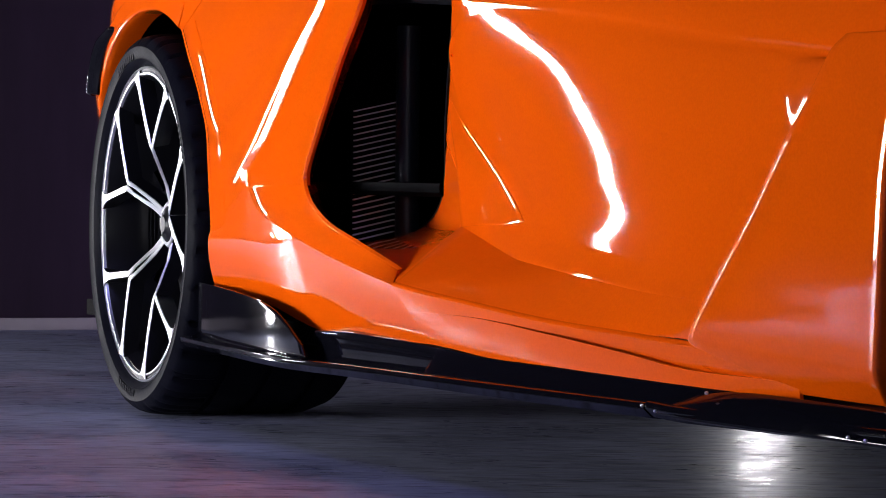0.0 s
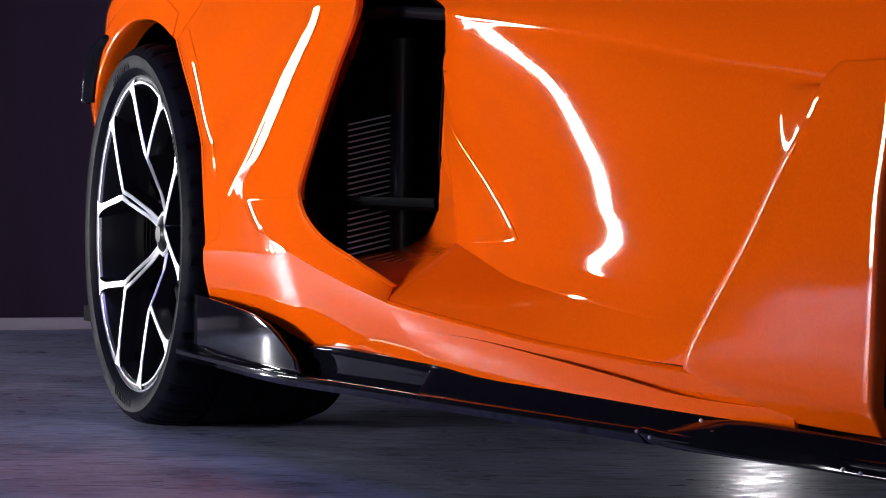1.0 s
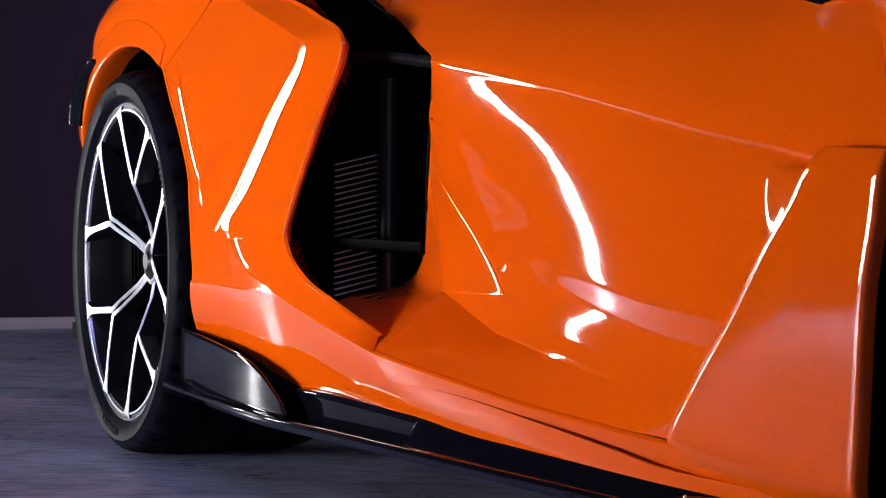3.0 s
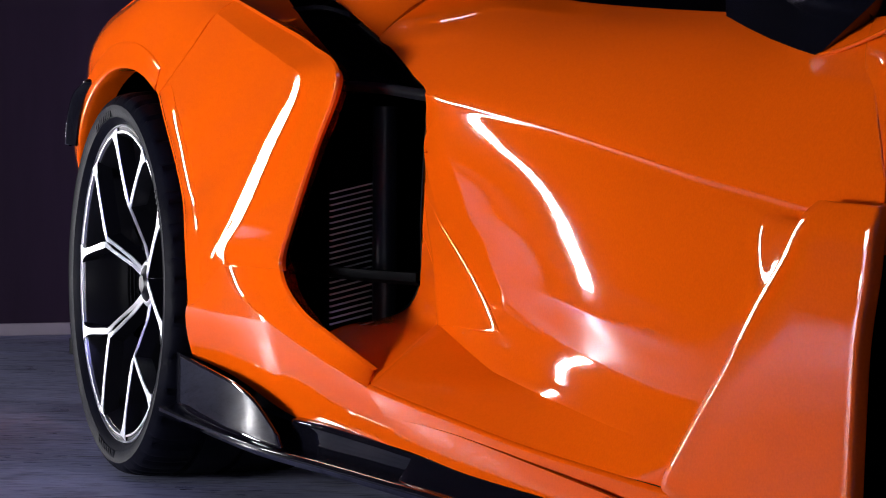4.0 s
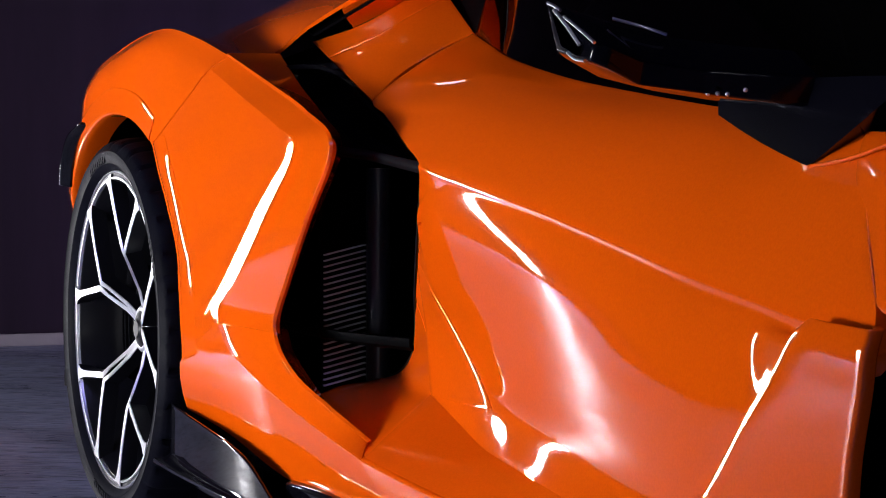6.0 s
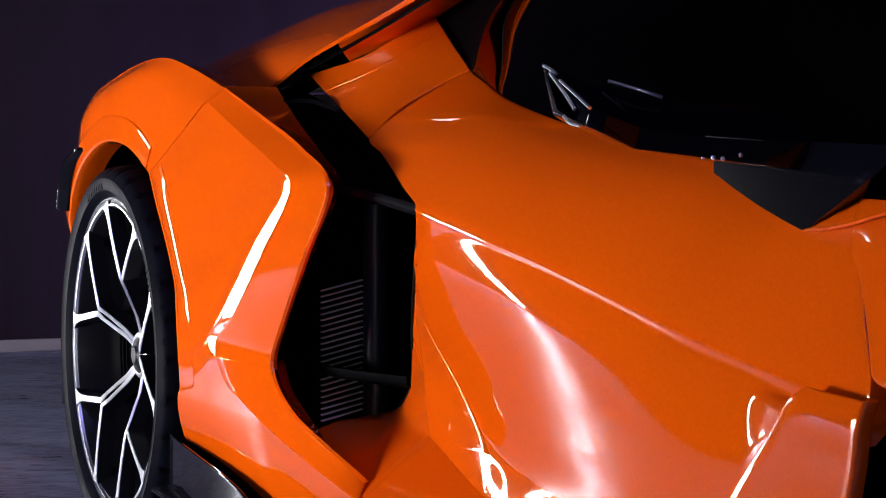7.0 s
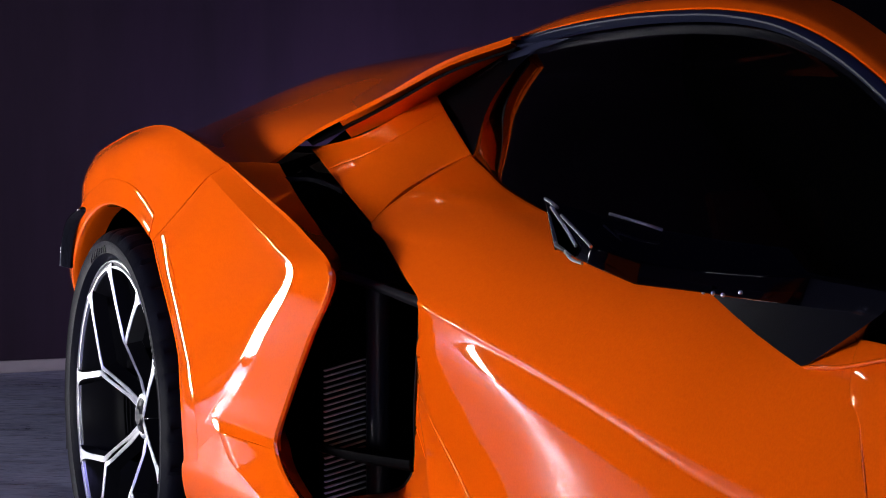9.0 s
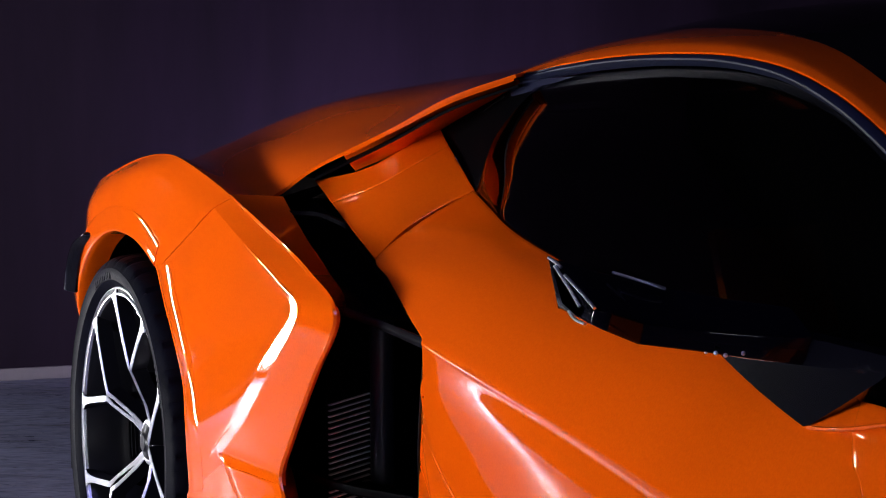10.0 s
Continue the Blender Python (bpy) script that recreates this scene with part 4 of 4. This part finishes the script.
def mirror():
    # sections from the root out to the slanted end, each: rear top, front top, nose, belly, rear bottom
    sections = (
        (.095, [(2.190, .812), (2.240, .816), (2.285, .790), (2.268, .757), (2.195, .760)]),
        (.050, [(2.125, .818), (2.190, .822), (2.262, .790), (2.246, .763), (2.140, .766)]),
        (.000, [(2.085, .828), (2.140, .832), (2.230, .794), (2.216, .771), (2.105, .776)]),
        (-.060, [(2.080, .846), (2.115, .848), (2.205, .803), (2.193, .779), (2.098, .790)]),
        (-.104, [(2.088, .862), (2.110, .861), (2.214, .817), (2.203, .796), (2.110, .808)]),
        (-.118, [(2.093, .866), (2.104, .862), (2.206, .820), (2.197, .803), (2.118, .815)]))
    for flip in (False, True):
        def across(y):
            return 2 * MID - y if flip else y
        bm = bmesh.new()
        R = [[bm.verts.new((x, across(y), z)) for x, z in ring] for y, ring in sections]
        for A, B in zip(R, R[1:]):
            for i in range(5):
                bm.faces.new((A[i], A[(i + 1) % 5], B[(i + 1) % 5], B[i]))
        bm.faces.new(R[0]), bm.faces.new(R[-1])
        bmesh.ops.recalc_face_normals(bm, faces=bm.faces[:])
        bmesh.ops.bevel(bm, geom=bm.edges[:], offset=.0028, segments=3, affect="EDGES", profile=0.5, clamp_overlap=True)
        ob = part("door_mirror", bm, SHELL, car, "glossy black wedge-shaped door mirror", 30)
        bm = bmesh.new()
        bm.faces.new([bm.verts.new((x, across(y), z)) for x, y, z in ((2.086, -.112, .858), (2.108, -.112, .812), (2.094, .030, .776), (2.084, .030, .822))])
        bmesh.ops.solidify(bm, geom=bm.faces[:], thickness=.003)
        part("mirror_glass", bm, ALLOY, ob, "mirror glass")
        # the outer end: a satin plate; slim silver beads stand in for edge highlights
        bm = bmesh.new()
        bm.faces.new([bm.verts.new((x, across(-.1195), z)) for x, z in ((2.108, .858), (2.150, .838), (2.182, .818), (2.172, .808), (2.132, .820))])
        bmesh.ops.solidify(bm, geom=bm.faces[:], thickness=.002)
        part("end_plate", bm, PLATE, ob, "dark satin plate on the mirror's end")
        for line in (((2.100, -.1195, .866), (2.112, -.1175, .862), (2.124, -.1165, .857)), ((2.116, -.1200, .858), (2.150, -.1205, .838), (2.176, -.1205, .820)),
                     ((2.138, -.1190, .850), (2.180, -.1190, .833), (2.207, -.1190, .821)), ((2.150, -.1205, .813), (2.166, -.1210, .806), (2.188, -.1200, .803)),
                     ((2.128, -.058, .850), (2.150, -.030, .840), (2.158, -.010, .833))):
            bm = bmesh.new()
            path = spline([(x, across(y), z) for x, y, z in line], 12)
            sweep(bm, path, [(.0019 * math.cos(q), .0019 * math.sin(q)) for q in np.linspace(0, 2 * math.pi, 9)[:-1]], (0, 1, 0))
            part("edge_highlight", bm, SILVER, ob, "thin silver bead standing in for a highlight on the mirror's edge")
        # silver domes placed where fixed glints show along the mirror's joint
        for x, y, z in ((2.217, .006, .771), (2.230, .010, .771), (2.245, .013, .770), (2.267, .021, .774)):
            bm = bmesh.new()
            bmesh.ops.create_uvsphere(bm, u_segments=10, v_segments=6, radius=0.0024)
            bmesh.ops.translate(bm, verts=bm.verts[:], vec=(x, across(y), z))
            part("stud", bm, SILVER, ob, "small silver stud marking a fixed glint under the mirror")
        bm = bmesh.new()
        sweep(bm, [(2.222, across(.012), .778), (2.236, across(.05), .778), (2.25, across(.112), .780)], [(.006, .003), (.006, -.003), (-.006, -.003), (-.006, .003)], (0, 0, 1))
        part("mirror_arm", bm, DARK, ob, "short black mirror arm")
    outline = [(2.055, .110, .790), (2.062, .107, .7515), (2.12, .0995, .7355), (2.18, .092, .7205), (2.24, .0842, .708), (2.282, .079, .700), (2.292, .0776, .6985), (2.306, .0776, .702), (2.370, .0784, .732), (2.430, .079, .761), (2.47, .080, .785)]
    for flip in (False, True):
        bm = bmesh.new()
        q = [Vector((x, 2 * MID - y if flip else y, z)) for x, y, z in outline]
        d = Vector((0, -.03 if flip else .03, 0))
        A, B = [bm.verts.new(p) for p in q], [bm.verts.new(p + d) for p in q]
        bm.faces.new(A), bm.faces.new(B)
        for i in range(len(q)):
            j = (i + 1) % len(q)
            bm.faces.new((A[i], A[j], B[j], B[i]))
        bmesh.ops.recalc_face_normals(bm, faces=bm.faces[:])
        part("mirror_base", bm, SHELL, car, "glossy black pointed mirror base on the door")


def closing_parts():
    """Plain dark body inside, floor pan, wheel housings and cabin."""
    boxed("floor_pan", (-1.0, .16, .165), (3.35, 2 * MID - .16, .20), DARK, car, "black floor pan")
    boxed("engine_bay", (-.70, .42, .20), (.90, 2 * MID - .42, .86), DARK, car)
    boxed("bulkhead", (.95, .33, .20), (1.02, 2 * MID - .33, 1.0), DARK, car)
    boxed("nose", (2.62, .44, .20), (3.40, 2 * MID - .44, .55), DARK, car)
    for x, r, y0 in ((0, .455, .03), (2.86, .40, .05)):
        for flip in (False, True):
            bm = bmesh.new()
            lathe(bm, [(r, y0), (r, .42), (.10, .42)], 48, -20 if x == 0 else -8, 205)
            c = FLOOR + (.359 if x == 0 else .346)
            for v in bm.verts:
                v.co = (v.co.x + x, 2 * MID - v.co.y if flip else v.co.y, v.co.z + c)
            part("wheel_housing", bm, DARK, car, "black wheel housing")
    panel("rear_deck", [
        [(-.75, .56, .88), (0, .50, .955), (.40, .46, 1.000), (.75, .42, 1.015), (1.02, .42, 1.045)],
        [(-.75, 1.0, .91), (0, 1.0, .985), (.40, 1.0, 1.030), (.75, 1.0, 1.055), (1.02, 1.0, 1.10)],
    ], GLOSS, car, 20, 8, 0.015, (0, 0, 1), "black engine cover")
    panel("bonnet", [
        [(2.45, .55, .884), (2.60, .12, .736), (3.05, .085, .70), (3.45, .22, .58)],
        [(2.45, .80, .895), (2.62, .60, .80), (3.05, .55, .72), (3.55, .55, .55)],
        [(2.45, 1.0, .90), (2.62, 1.0, .82), (3.05, 1.0, .73), (3.60, 1.0, .55)],
    ], PAINT, car, 20, 14, 0.015, (0, 0, 1), "orange bonnet")
    for y in (.62, 1.38):
        seat = boxed("seat", (1.35, y - .22, .22), (1.85, y + .22, .40), DARK, car, "dark bucket seat behind the tinted glass", 0.04)
        bm = bmesh.new()
        box(bm, (-.06, -.22, 0), (.06, .22, .62), Matrix.Translation((1.36, y, .36)) @ Matrix.Rotation(radians(-22), 4, "Y"))
        bmesh.ops.bevel(bm, geom=bm.edges[:], offset=.05, segments=3, affect="EDGES", profile=0.5)
        part("backrest", bm, DARK, seat)
        bm = bmesh.new()
        box(bm, (-.01, -.09, 0), (.01, .09, .30), Matrix.Translation((1.42, y, .55)) @ Matrix.Rotation(radians(-22), 4, "Y"))
        part("seat_stripe", bm, PAINT, seat, "orange stripe on the seat")
    boxed("dashboard", (2.15, .34, .50), (2.55, 2 * MID - .34, .74), DARK, car, "dark dashboard", 0.05)
    panel("rear_vent_trim", [
        [(-.212, .000, .748), (-.262, -.002, .722), (-.305, -.002, .680), (-.335, .0, .630)],
        [(-.222, -.012, .752), (-.285, -.018, .728), (-.332, -.018, .682), (-.365, -.014, .634)],
        [(-.236, .000, .757), (-.305, .000, .733), (-.352, .000, .684), (-.385, .002, .634)],
    ], SKIRT, car, 24, 8, 0.008, (-.4, -1, 0), "glossy black vent trim behind the wheel arch")


rear_body()
door()
front_fender()
glasshouse()
intake()
skirt()
mirror()
closing_parts()
wheel("forged black and silver rear wheel", 0, 0, .359, .297, .345)
wheel("forged black and silver rear wheel", 0, 2 * MID, .359, .297, .345, -1)
wheel("forged black and silver front wheel", 2.86, .06, .343, .270, .265)
wheel("forged black and silver front wheel", 2.86, 2 * MID - .06, .343, .270, .265, -1)
